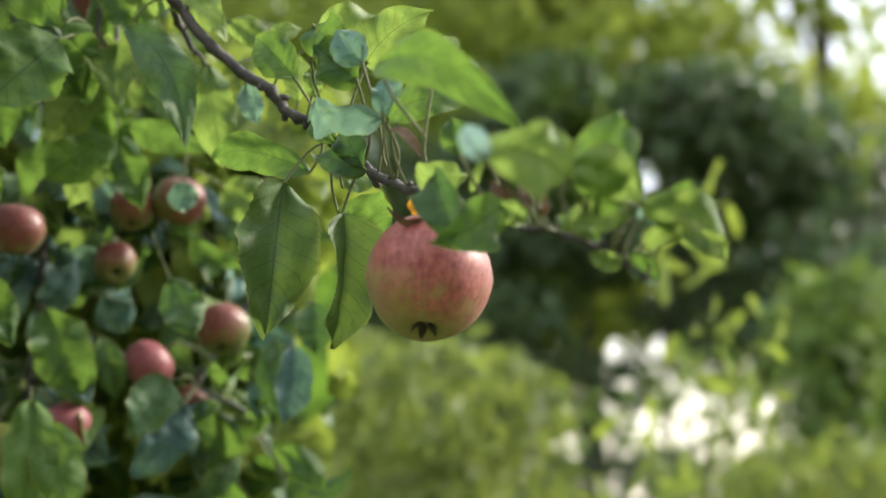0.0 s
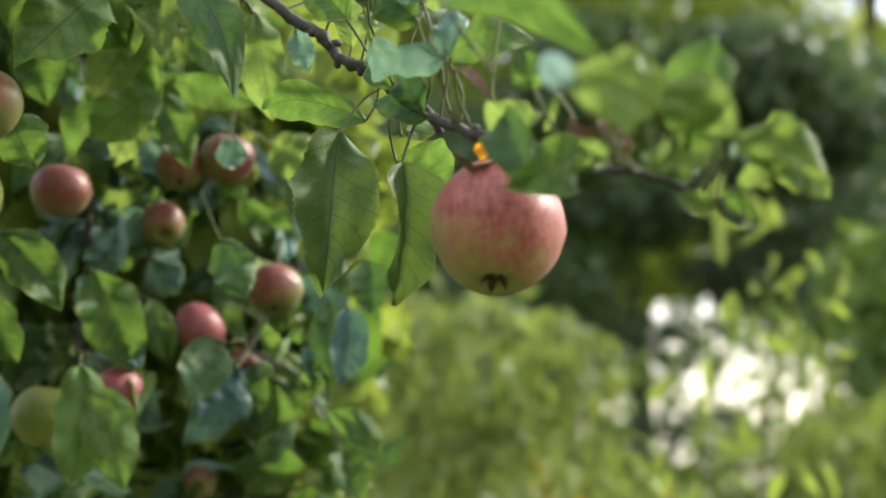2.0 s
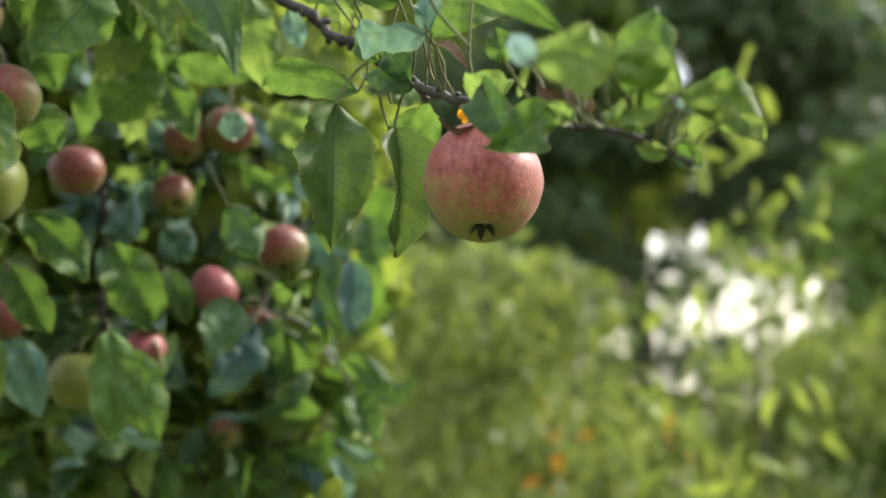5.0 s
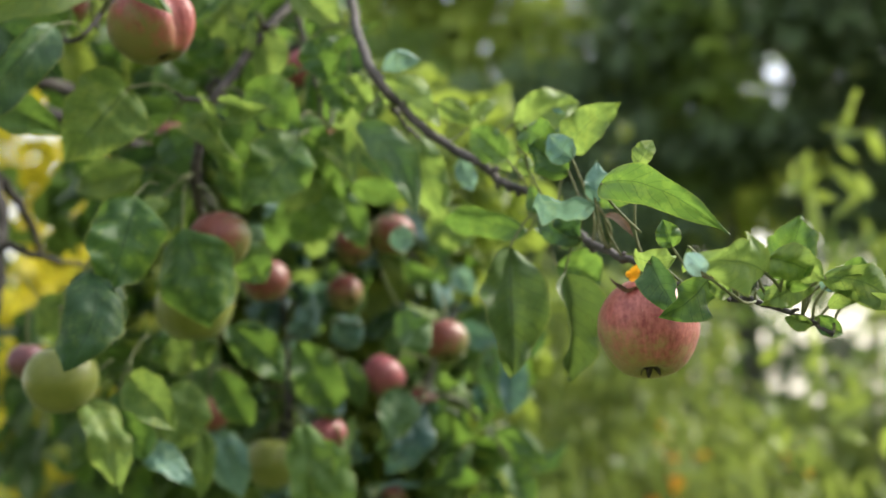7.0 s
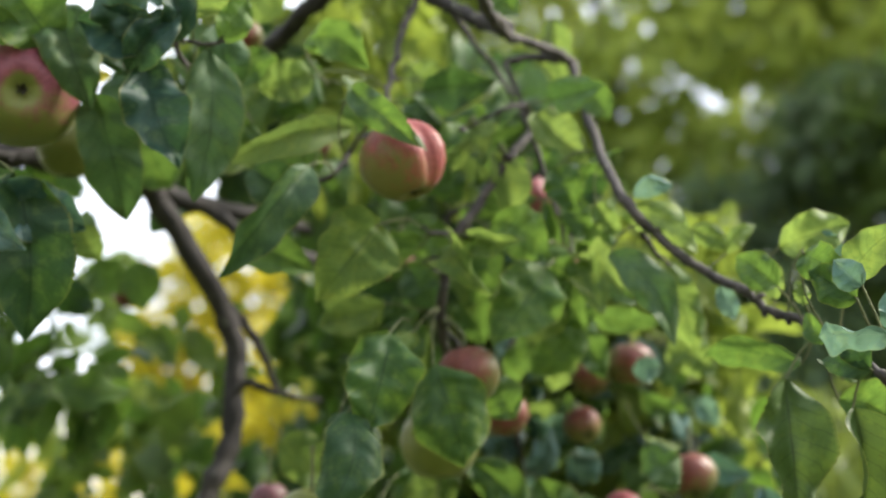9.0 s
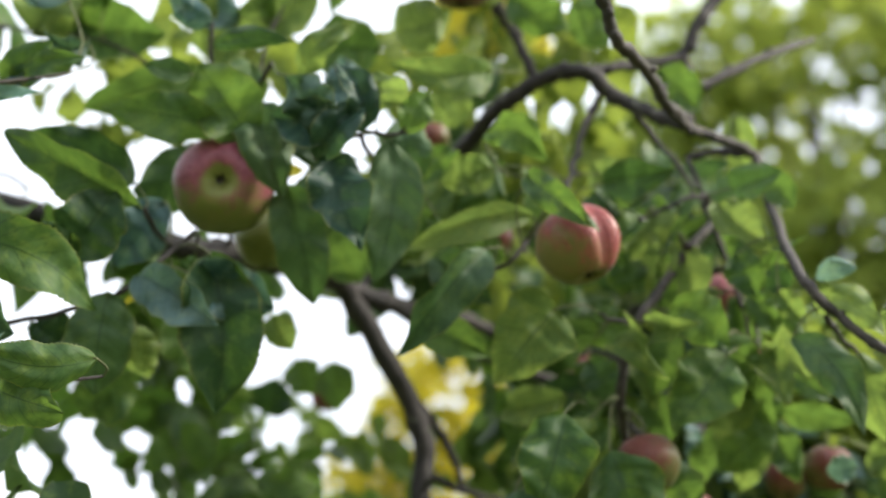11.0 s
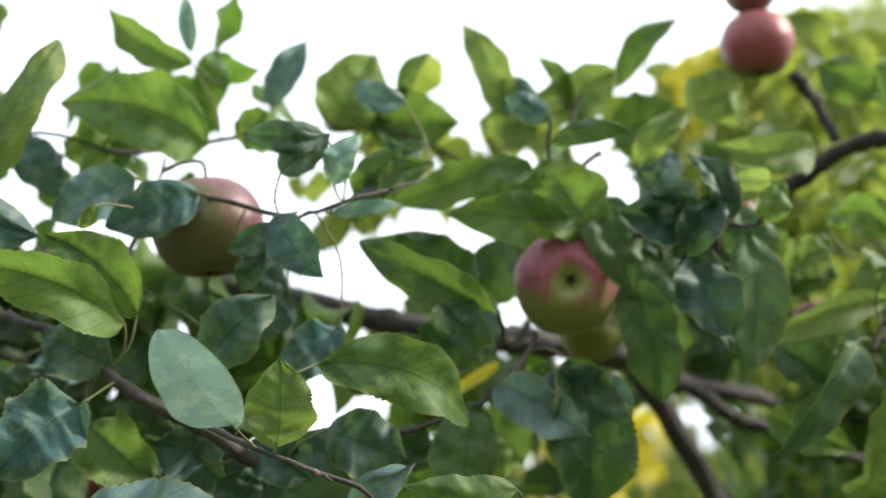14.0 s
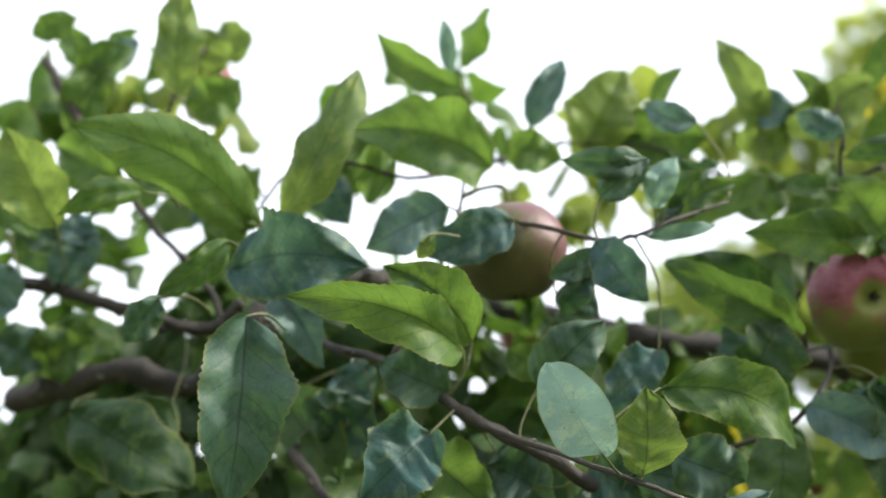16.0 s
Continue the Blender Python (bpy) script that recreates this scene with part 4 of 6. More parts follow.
leaf((0.095, 0.612, 1.715), (0.098, 0.609, 1.703), 0.004, (-0.13, -0.98, 0.15), 0.1, 0, 0.5, "brown")
leaf((0.097, 0.625, 1.703), (0.086, 0.622, 1.710), 0.010, (0.06, -0.96, -0.28), 0.1, 0, 0.25, "lime")
leaf((0.079, 0.622, 1.728), (0.074, 0.630, 1.716), 0.004, (-0.03, -0.86, -0.50), 0.1, 0, 0.25, "lime")
leaf((-0.006, 0.752, 1.775), (-0.019, 0.756, 1.796), 0.014, (-0.39, -0.92, -0.04), 0.1, 0, 0.25, "green")
leaf((0.056, 0.655, 1.779), (0.065, 0.654, 1.792), 0.012, (-0.10, -0.99, -0.05), 0.1, 0, 0.25, "lime")

# leaves in the middle of the crown
leaf((-0.140, 0.803, 1.863), (-0.105, 0.807, 1.797), 0.030, (0.26, -0.96, 0.08), 0.05, 0.1, 0.25, "shade")
leaf((-0.114, 0.869, 1.865), (-0.105, 0.886, 1.802), 0.030, (0.19, -0.95, -0.23), 0.05, 0, 0.25, "lime")
leaf((-0.125, 0.807, 1.888), (-0.084, 0.806, 1.854), 0.027, (-0.06, -1.00, -0.05), 0.08, 0.15, 0.25, "lime")
leaf((-0.121, 0.805, 1.901), (-0.094, 0.803, 1.902), 0.016, (-0.07, -0.95, -0.31), 0.1, 0.1, 0.25, "pale")
leaf((-0.090, 0.831, 1.877), (-0.067, 0.842, 1.861), 0.018, (0.23, -0.93, -0.30), 0.05, 0.1, 0.25, "lime")
leaf((-0.068, 0.832, 1.857), (-0.046, 0.835, 1.874), 0.013, (0.26, -0.95, -0.16), 0.1, 0.1, 0.25, "lime")
leaf((-0.030, 0.793, 1.846), (0.014, 0.794, 1.854), 0.030, (0.08, -0.97, -0.24), 0.1, 0.05, 0.25, "lime")
leaf((0.012, 0.729, 1.808), (0.048, 0.714, 1.830), 0.024, (-0.16, -0.92, -0.35), 0.06, 0.08, 0.25, "lime")
leaf((-0.038, 0.798, 1.814), (-0.038, 0.792, 1.840), 0.016, (0.12, -0.97, -0.22), 0.06, 0, 0.25, "lime")
leaf((-0.006, 0.789, 1.850), (0.006, 0.797, 1.831), 0.018, (0.12, -0.94, -0.31), 0.1, 0, 0.25, "pale")
leaf((-0.221, 0.796, 1.896), (-0.185, 0.804, 1.866), 0.038, (0.12, -0.99, -0.10), 0.1, 0.12, 0.25, "green")
leaf((-0.221, 0.821, 1.882), (-0.194, 0.832, 1.870), 0.021, (0.28, -0.93, -0.24), 0.1, 0, 0.25, "shade")
leaf((-0.192, 0.823, 1.865), (-0.229, 0.802, 1.811), 0.050, (0.48, -0.88, 0.01), 0.08, 0, 0.25, "green")
leaf((-0.230, 0.826, 1.893), (-0.251, 0.830, 1.847), 0.027, (0.34, -0.91, -0.23), 0.08, 0, 0.25, "green")
leaf((-0.283, 0.745, 1.895), (-0.320, 0.723, 1.845), 0.056, (0.58, -0.81, -0.08), 0.06, 0, 0.25, "lime")
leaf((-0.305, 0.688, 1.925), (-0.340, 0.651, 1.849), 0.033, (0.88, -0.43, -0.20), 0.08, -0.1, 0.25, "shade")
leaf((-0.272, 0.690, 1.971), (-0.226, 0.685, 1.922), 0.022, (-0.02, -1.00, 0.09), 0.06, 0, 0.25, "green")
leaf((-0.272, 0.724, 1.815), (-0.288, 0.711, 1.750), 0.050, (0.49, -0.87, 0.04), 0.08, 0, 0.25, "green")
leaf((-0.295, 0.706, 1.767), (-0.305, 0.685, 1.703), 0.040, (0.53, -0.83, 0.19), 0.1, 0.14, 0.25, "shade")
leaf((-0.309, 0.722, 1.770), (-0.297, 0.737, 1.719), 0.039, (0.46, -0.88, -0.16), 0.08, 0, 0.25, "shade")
leaf((-0.263, 0.773, 1.799), (-0.246, 0.772, 1.733), 0.056, (0.33, -0.94, 0.10), 0.06, 0, 0.25, "green")
leaf((-0.281, 0.783, 1.825), (-0.302, 0.765, 1.780), 0.021, (0.76, -0.64, -0.11), 0.1, -0.1, 0.25, "lime")
leaf((-0.298, 0.924, 1.745), (-0.258, 0.937, 1.696), 0.036, (0.30, -0.96, -0.01), 0.06, 0.05, 0.25, "green")
leaf((-0.320, 0.946, 1.712), (-0.299, 0.964, 1.664), 0.031, (0.41, -0.90, -0.15), 0.06, 0, 0.25, "green")
leaf((-0.316, 0.789, 1.703), (-0.287, 0.796, 1.663), 0.032, (0.34, -0.94, 0.07), 0.06, 0, 0.25, "lime")
leaf((-0.331, 0.854, 1.866), (-0.385, 0.840, 1.853), 0.027, (0.30, -0.92, -0.25), 0.06, 0, 0.25, "lime")
leaf((-0.193, 0.892, 1.892), (-0.211, 0.894, 1.858), 0.026, (0.29, -0.94, -0.21), 0.06, 0, 0.25, "shade")
leaf((-0.175, 0.908, 1.896), (-0.197, 0.908, 1.862), 0.023, (0.28, -0.94, -0.20), 0.06, 0, 0.25, "shade")
leaf((-0.198, 0.934, 1.840), (-0.243, 0.928, 1.807), 0.037, (0.27, -0.94, -0.18), 0.06, 0, 0.25, "green")
leaf((-0.216, 0.951, 1.837), (-0.236, 0.954, 1.795), 0.029, (0.27, -0.94, -0.20), 0.06, 0, 0.25, "lime")
leaf((-0.151, 0.978, 1.807), (-0.172, 0.972, 1.807), 0.022, (0.30, -0.94, -0.15), 0.06, 0, 0.25, "pale")
leaf((-0.142, 1.091, 1.794), (-0.131, 1.101, 1.767), 0.022, (0.23, -0.94, -0.24), 0.06, 0, 0.25, "pale")
leaf((-0.271, 1.010, 1.734), (-0.248, 1.033, 1.667), 0.045, (0.35, -0.92, -0.19), 0.06, 0, 0.25, "green")
leaf((-0.181, 1.029, 1.682), (-0.195, 1.002, 1.640), 0.037, (0.40, -0.82, 0.40), 0.06, 0, 0.25, "shade")
leaf((-0.111, 1.065, 1.718), (-0.110, 1.078, 1.659), 0.035, (0.16, -0.96, -0.22), 0.06, 0, 0.25, "shade")
leaf((-0.369, 0.775, 2.024), (-0.398, 0.737, 1.960), 0.038, (0.75, -0.66, 0.04), 0.06, -0.1, 0.25, "lime")
leaf((-0.338, 0.782, 2.033), (-0.376, 0.757, 1.997), 0.042, (0.67, -0.71, -0.20), 0.06, 0, 0.25, "green")
leaf((-0.281, 0.847, 1.966), (-0.265, 0.859, 1.936), 0.031, (0.29, -0.93, -0.21), 0.06, 0, 0.25, "green")
leaf((-0.305, 0.849, 1.925), (-0.275, 0.864, 1.900), 0.035, (0.29, -0.93, -0.21), 0.06, 0, 0.25, "green")
leaf((-0.282, 0.885, 2.036), (-0.304, 0.871, 2.065), 0.037, (0.24, -0.94, -0.25), 0.06, 0, 0.25, "lime")
leaf((-0.293, 0.935, 2.035), (-0.264, 0.957, 1.979), 0.054, (0.27, -0.94, -0.23), 0.06, 0, 0.25, "lime")
leaf((-0.224, 0.909, 2.012), (-0.212, 0.921, 1.974), 0.037, (0.24, -0.94, -0.23), 0.06, 0, 0.25, "green")
leaf((-0.181, 0.931, 1.971), (-0.200, 0.933, 1.936), 0.042, (0.30, -0.93, -0.21), 0.06, 0, 0.25, "shade")
leaf((-0.157, 0.845, 1.911), (-0.143, 0.855, 1.887), 0.018, (0.22, -0.94, -0.26), 0.06, 0, 0.25, "lime")
leaf((-0.164, 0.873, 2.016), (-0.147, 0.885, 1.988), 0.026, (0.18, -0.94, -0.29), 0.06, 0, 0.25, "green")
leaf((-0.310, 0.855, 1.890), (-0.294, 0.868, 1.858), 0.031, (0.35, -0.92, -0.18), 0.06, 0, 0.25, "shade")
leaf((-0.436, 0.873, 1.778), (-0.413, 0.911, 1.736), 0.041, (0.62, -0.72, -0.32), 0.06, 0, 0.25, "lime")
leaf((-0.353, 0.927, 1.749), (-0.345, 0.938, 1.712), 0.042, (0.42, -0.89, -0.17), 0.06, 0, 0.25, "green")
leaf((-0.274, 1.036, 1.719), (-0.244, 1.038, 1.667), 0.042, (0.25, -0.96, 0.11), 0.06, 0, 0.25, "blue")
leaf((-0.248, 1.061, 1.719), (-0.235, 1.069, 1.673), 0.026, (0.33, -0.94, -0.08), 0.06, 0, 0.25, "green")
leaf((-0.338, 0.950, 1.666), (-0.342, 0.957, 1.604), 0.022, (0.67, -0.73, -0.13), 0.06, 0, 0.25, "lime")
leaf((-0.336, 0.971, 1.665), (-0.317, 0.982, 1.605), 0.036, (0.44, -0.90, -0.03), 0.06, 0, 0.25, "pale")
leaf((-0.255, 0.965, 1.663), (-0.257, 0.965, 1.583), 0.038, (0.38, -0.92, -0.01), 0.05, 0.05, 0.25, "green")
leaf((-0.241, 0.969, 1.648), (-0.226, 0.980, 1.581), 0.037, (0.37, -0.93, -0.07), 0.06, 0, 0.25, "green")
leaf((-0.321, 0.897, 1.702), (-0.332, 0.882, 1.648), 0.043, (0.53, -0.84, 0.13), 0.06, 0, 0.25, "lime")
leaf((-0.339, 0.849, 1.655), (-0.303, 0.859, 1.625), 0.025, (0.50, -0.79, 0.35), 0.06, 0, 0.25, "pale")
leaf((-0.305, 0.917, 1.730), (-0.354, 0.910, 1.716), 0.036, (0.19, -0.96, -0.22), 0.06, -0.1, 0.25, "lime")
leaf((-0.179, 1.059, 1.669), (-0.204, 1.031, 1.617), 0.038, (0.46, -0.85, 0.24), 0.06, 0.1, 0.25, "blue")
leaf((-0.205, 1.045, 1.665), (-0.189, 1.046, 1.680), 0.021, (0.21, -0.96, -0.17), 0.06, 0, 0.25, "pale")
leaf((-0.092, 1.038, 1.710), (-0.098, 1.044, 1.654), 0.030, (0.45, -0.88, -0.15), 0.06, 0, 0.25, "blue")
leaf((-0.126, 1.056, 1.685), (-0.119, 1.061, 1.655), 0.012, (0.24, -0.96, -0.11), 0.06, 0, 0.25, "pale")
leaf((-0.067, 0.988, 1.734), (-0.065, 0.993, 1.699), 0.028, (0.19, -0.97, -0.13), 0.06, 0, 0.25, "shade")
leaf((-0.336, 0.861, 1.563), (-0.320, 0.859, 1.607), 0.025, (0.42, -0.88, -0.21), 0.06, 0, 0.25, "blue")
leaf((-0.322, 0.864, 1.562), (-0.303, 0.864, 1.590), 0.024, (0.32, -0.92, -0.23), 0.06, 0, 0.25, "green")
leaf((-0.168, 1.191, 1.613), (-0.215, 1.187, 1.584), 0.045, (0.14, -0.99, -0.08), 0.06, 0, 0.25, "lime")
leaf((-0.323, 1.051, 1.696), (-0.350, 1.050, 1.669), 0.034, (0.27, -0.93, -0.23), 0.06, 0, 0.25, "shade")
leaf((-0.242, 1.109, 1.753), (-0.274, 1.105, 1.740), 0.036, (0.19, -0.96, -0.19), 0.06, 0, 0.25, "pale")
leaf((-0.158, 1.061, 1.837), (-0.122, 1.071, 1.809), 0.039, (0.16, -0.98, -0.15), 0.06, 0.1, 0.25, "lime")
leaf((-0.223, 0.996, 1.860), (-0.202, 1.007, 1.807), 0.032, (0.27, -0.96, -0.08), 0.06, 0, 0.25, "green")
leaf((-0.212, 0.944, 1.878), (-0.203, 0.951, 1.838), 0.031, (0.30, -0.95, -0.09), 0.06, 0, 0.25, "green")
leaf((-0.185, 0.948, 1.885), (-0.158, 0.957, 1.856), 0.022, (0.16, -0.98, -0.14), 0.1, 0, 0.25, "green")

# leaves round the apple that hangs under the limb
leaf((-0.487, 0.551, 1.951), (-0.526, 0.467, 1.972), 0.033, (0.48, -0.41, -0.78), 0.06, -0.08, 0.25, "green")
leaf((-0.501, 0.557, 1.975), (-0.540, 0.496, 1.999), 0.032, (0.67, -0.61, -0.43), 0.06, -0.05, 0.25, "shade")
leaf((-0.448, 0.585, 2.010), (-0.496, 0.518, 2.009), 0.035, (0.64, -0.46, -0.61), 0.06, -0.08, 0.25, "green")
leaf((-0.434, 0.595, 2.006), (-0.447, 0.555, 2.048), 0.050, (0.59, -0.67, -0.46), 0.06, 0, 0.25, "green")
leaf((-0.458, 0.561, 2.046), (-0.479, 0.535, 2.048), 0.017, (0.66, -0.56, -0.50), 0.1, 0, 0.25, "shade")
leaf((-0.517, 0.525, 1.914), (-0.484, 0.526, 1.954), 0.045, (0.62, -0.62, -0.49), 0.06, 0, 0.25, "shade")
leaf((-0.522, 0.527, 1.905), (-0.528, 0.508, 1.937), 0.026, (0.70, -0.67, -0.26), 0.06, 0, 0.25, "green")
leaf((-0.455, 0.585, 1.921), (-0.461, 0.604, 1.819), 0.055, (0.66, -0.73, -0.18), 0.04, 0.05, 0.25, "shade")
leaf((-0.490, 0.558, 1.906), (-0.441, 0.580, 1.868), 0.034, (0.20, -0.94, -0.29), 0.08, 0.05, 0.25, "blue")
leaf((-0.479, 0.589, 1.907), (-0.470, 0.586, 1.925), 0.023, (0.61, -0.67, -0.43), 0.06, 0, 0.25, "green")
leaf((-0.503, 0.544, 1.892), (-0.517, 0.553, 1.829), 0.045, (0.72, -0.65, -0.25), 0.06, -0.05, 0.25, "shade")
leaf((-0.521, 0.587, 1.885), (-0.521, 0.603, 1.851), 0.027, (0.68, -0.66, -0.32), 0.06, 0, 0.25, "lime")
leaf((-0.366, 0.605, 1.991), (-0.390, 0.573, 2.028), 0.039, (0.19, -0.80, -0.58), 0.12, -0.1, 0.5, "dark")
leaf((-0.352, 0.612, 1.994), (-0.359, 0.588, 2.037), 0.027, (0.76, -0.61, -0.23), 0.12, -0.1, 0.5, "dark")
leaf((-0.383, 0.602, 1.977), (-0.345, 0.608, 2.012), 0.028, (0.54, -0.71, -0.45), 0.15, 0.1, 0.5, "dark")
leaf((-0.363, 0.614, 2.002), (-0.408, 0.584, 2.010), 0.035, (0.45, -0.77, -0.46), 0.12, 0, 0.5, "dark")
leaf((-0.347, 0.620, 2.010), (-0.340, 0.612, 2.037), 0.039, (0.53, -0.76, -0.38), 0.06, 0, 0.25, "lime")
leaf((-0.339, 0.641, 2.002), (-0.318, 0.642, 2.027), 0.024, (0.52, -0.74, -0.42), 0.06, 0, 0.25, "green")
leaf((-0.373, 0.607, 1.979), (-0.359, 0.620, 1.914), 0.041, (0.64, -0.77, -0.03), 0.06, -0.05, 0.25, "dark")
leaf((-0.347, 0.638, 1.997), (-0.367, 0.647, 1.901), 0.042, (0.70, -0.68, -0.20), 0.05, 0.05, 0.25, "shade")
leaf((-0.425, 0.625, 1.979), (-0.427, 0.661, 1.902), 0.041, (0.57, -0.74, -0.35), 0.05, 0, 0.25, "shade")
leaf((-0.346, 0.871, 1.853), (-0.377, 0.844, 1.871), 0.037, (0.52, -0.80, -0.30), 0.06, 0, 0.25, "lime")
leaf((-0.319, 0.717, 2.027), (-0.281, 0.738, 2.005), 0.030, (0.27, -0.89, -0.37), 0.08, 0.2, 0.25, "green")
leaf((-0.336, 0.760, 2.021), (-0.372, 0.742, 2.013), 0.032, (0.48, -0.77, -0.43), 0.06, 0, 0.25, "lime")
leaf((-0.298, 0.745, 1.969), (-0.364, 0.683, 1.936), 0.025, (0.69, -0.43, -0.58), 0.06, -0.12, 0.25, "lime")
leaf((-0.333, 0.760, 2.105), (-0.373, 0.682, 2.087), 0.032, (0.82, -0.31, -0.47), 0.06, 0.05, 0.25, "lime")
leaf((-0.322, 0.771, 2.176), (-0.286, 0.804, 2.151), 0.038, (0.35, -0.77, -0.53), 0.06, 0, 0.25, "green")
leaf((-0.408, 0.613, 2.055), (-0.363, 0.613, 2.084), 0.023, (0.29, -0.85, -0.43), 0.05, 0.05, 0.25, "lime")
leaf((-0.442, 0.563, 2.064), (-0.390, 0.583, 2.060), 0.017, (0.28, -0.81, -0.52), 0.1, 0.1, 0.25, "shade")
leaf((-0.439, 0.557, 2.078), (-0.461, 0.537, 2.094), 0.021, (0.43, -0.79, -0.43), 0.1, 0, 0.25, "blue")
leaf((-0.533, 0.466, 2.020), (-0.499, 0.475, 2.042), 0.023, (0.56, -0.58, -0.59), 0.06, 0, 0.25, "green")
leaf((-0.537, 0.466, 2.013), (-0.506, 0.480, 2.024), 0.012, (0.49, -0.66, -0.58), 0.06, 0, 0.25, "blue")
leaf((-0.463, 0.703, 2.193), (-0.534, 0.674, 2.163), 0.044, (0.50, -0.66, -0.56), 0.06, 0, 0.25, "lime")
leaf((-0.639, 0.605, 2.175), (-0.576, 0.648, 2.164), 0.053, (0.43, -0.75, -0.50), 0.06, 0, 0.25, "green")
leaf((-0.532, 0.638, 2.109), (-0.611, 0.602, 2.085), 0.033, (0.48, -0.69, -0.54), 0.06, 0, 0.25, "green")
leaf((-0.371, 0.732, 1.983), (-0.390, 0.730, 1.964), 0.033, (0.49, -0.78, -0.39), 0.06, 0, 0.25, "green")
leaf((-0.379, 0.771, 2.023), (-0.391, 0.750, 2.052), 0.040, (0.45, -0.80, -0.39), 0.06, 0, 0.25, "green")
leaf((-0.344, 0.778, 1.974), (-0.379, 0.768, 1.951), 0.038, (0.47, -0.80, -0.36), 0.06, 0, 0.25, "green")
leaf((-0.266, 0.840, 2.020), (-0.292, 0.838, 1.992), 0.031, (0.43, -0.84, -0.33), 0.06, 0, 0.25, "green")
leaf((-0.326, 0.804, 2.022), (-0.316, 0.827, 1.984), 0.031, (0.40, -0.82, -0.41), 0.06, 0, 0.25, "green")
leaf((-0.235, 0.870, 2.131), (-0.215, 0.898, 2.096), 0.037, (0.29, -0.82, -0.50), 0.06, 0, 0.25, "green")
leaf((-0.191, 0.913, 2.095), (-0.195, 0.935, 2.043), 0.028, (0.25, -0.88, -0.40), 0.06, 0, 0.25, "lime")
leaf((-0.591, 0.532, 1.859), (-0.559, 0.552, 1.858), 0.026, (0.50, -0.82, -0.29), 0.06, 0, 0.25, "shade")
leaf((-0.563, 0.538, 1.882), (-0.542, 0.559, 1.865), 0.033, (0.61, -0.77, -0.19), 0.06, 0, 0.25, "shade")

# leaves of the shoots at the sky side
leaf((-0.737, 0.309, 2.023), (-0.763, 0.188, 2.057), 0.047, (0.68, -0.32, -0.66), 0.08, -0.14, 0.25, "green")
leaf((-0.733, 0.313, 2.023), (-0.762, 0.265, 2.044), 0.027, (0.68, -0.60, -0.42), 0.06, -0.05, 0.25, "green")
leaf((-0.710, 0.308, 2.015), (-0.658, 0.318, 2.117), 0.035, (0.40, -0.91, -0.11), 0.05, -0.08, 0.25, "lime")
leaf((-0.802, 0.292, 2.138), (-0.777, 0.270, 2.211), 0.033, (0.74, -0.54, -0.41), 0.05, 0, 0.25, "lime")
leaf((-0.711, 0.274, 1.975), (-0.639, 0.307, 1.966), 0.054, (0.34, -0.86, -0.38), 0.06, 0.12, 0.25, "blue")
leaf((-0.600, 0.351, 1.916), (-0.635, 0.248, 1.929), 0.035, (0.75, -0.32, -0.58), 0.08, -0.13, 0.25, "green")
leaf((-0.601, 0.360, 1.924), (-0.622, 0.308, 1.962), 0.037, (0.66, -0.60, -0.44), 0.08, -0.1, 0.25, "green")
leaf((-0.676, 0.256, 1.931), (-0.690, 0.262, 1.827), 0.051, (0.82, -0.55, -0.14), 0.04, 0, 0.25, "dark")
leaf((-0.710, 0.306, 1.969), (-0.686, 0.323, 1.923), 0.030, (0.57, -0.82, -0.01), 0.06, 0.05, 0.25, "blue")
leaf((-0.615, 0.338, 1.869), (-0.634, 0.304, 1.830), 0.046, (0.86, -0.51, 0.04), 0.08, 0, 0.25, "blue")
leaf((-0.619, 0.360, 1.899), (-0.646, 0.330, 1.916), 0.032, (0.62, -0.72, -0.30), 0.08, 0, 0.25, "dark")
leaf((-0.509, 0.380, 1.835), (-0.495, 0.367, 1.877), 0.036, (0.66, -0.63, -0.41), 0.05, 0, 0.25, "lime")
leaf((-0.515, 0.417, 1.890), (-0.477, 0.515, 1.866), 0.040, (0.85, -0.41, -0.32), 0.08, 0.12, 0.25, "green")
leaf((-0.521, 0.432, 1.857), (-0.491, 0.464, 1.841), 0.039, (0.61, -0.73, -0.31), 0.08, 0, 0.25, "dark")
leaf((-0.538, 0.461, 1.928), (-0.563, 0.435, 1.892), 0.031, (0.75, -0.66, -0.03), 0.06, 0, 0.25, "blue")
leaf((-0.584, 0.399, 1.902), (-0.539, 0.403, 1.932), 0.037, (0.37, -0.81, -0.45), 0.08, 0, 0.25, "dark")
leaf((-0.509, 0.414, 2.028), (-0.547, 0.383, 2.031), 0.022, (0.46, -0.64, -0.62), 0.15, 0, 0.25, "dark")
leaf((-0.535, 0.404, 2.009), (-0.506, 0.415, 2.030), 0.023, (0.55, -0.74, -0.39), 0.12, 0, 0.25, "dark")
leaf((-0.512, 0.426, 2.002), (-0.492, 0.425, 2.030), 0.020, (0.50, -0.79, -0.36), 0.12, 0.1, 0.25, "pale")
leaf((-0.530, 0.475, 2.013), (-0.485, 0.484, 2.033), 0.021, (0.32, -0.90, -0.30), 0.1, 0.08, 0.25, "green")
leaf((-0.524, 0.437, 1.991), (-0.489, 0.461, 1.996), 0.010, (0.56, -0.73, -0.39), 0.1, 0, 0.25, "pale")
leaf((-0.544, 0.410, 1.986), (-0.525, 0.432, 1.948), 0.030, (0.43, -0.86, -0.28), 0.12, 0, 0.25, "blue")
leaf((-0.544, 0.415, 1.979), (-0.572, 0.399, 1.967), 0.018, (0.56, -0.74, -0.37), 0.12, 0, 0.25, "dark")
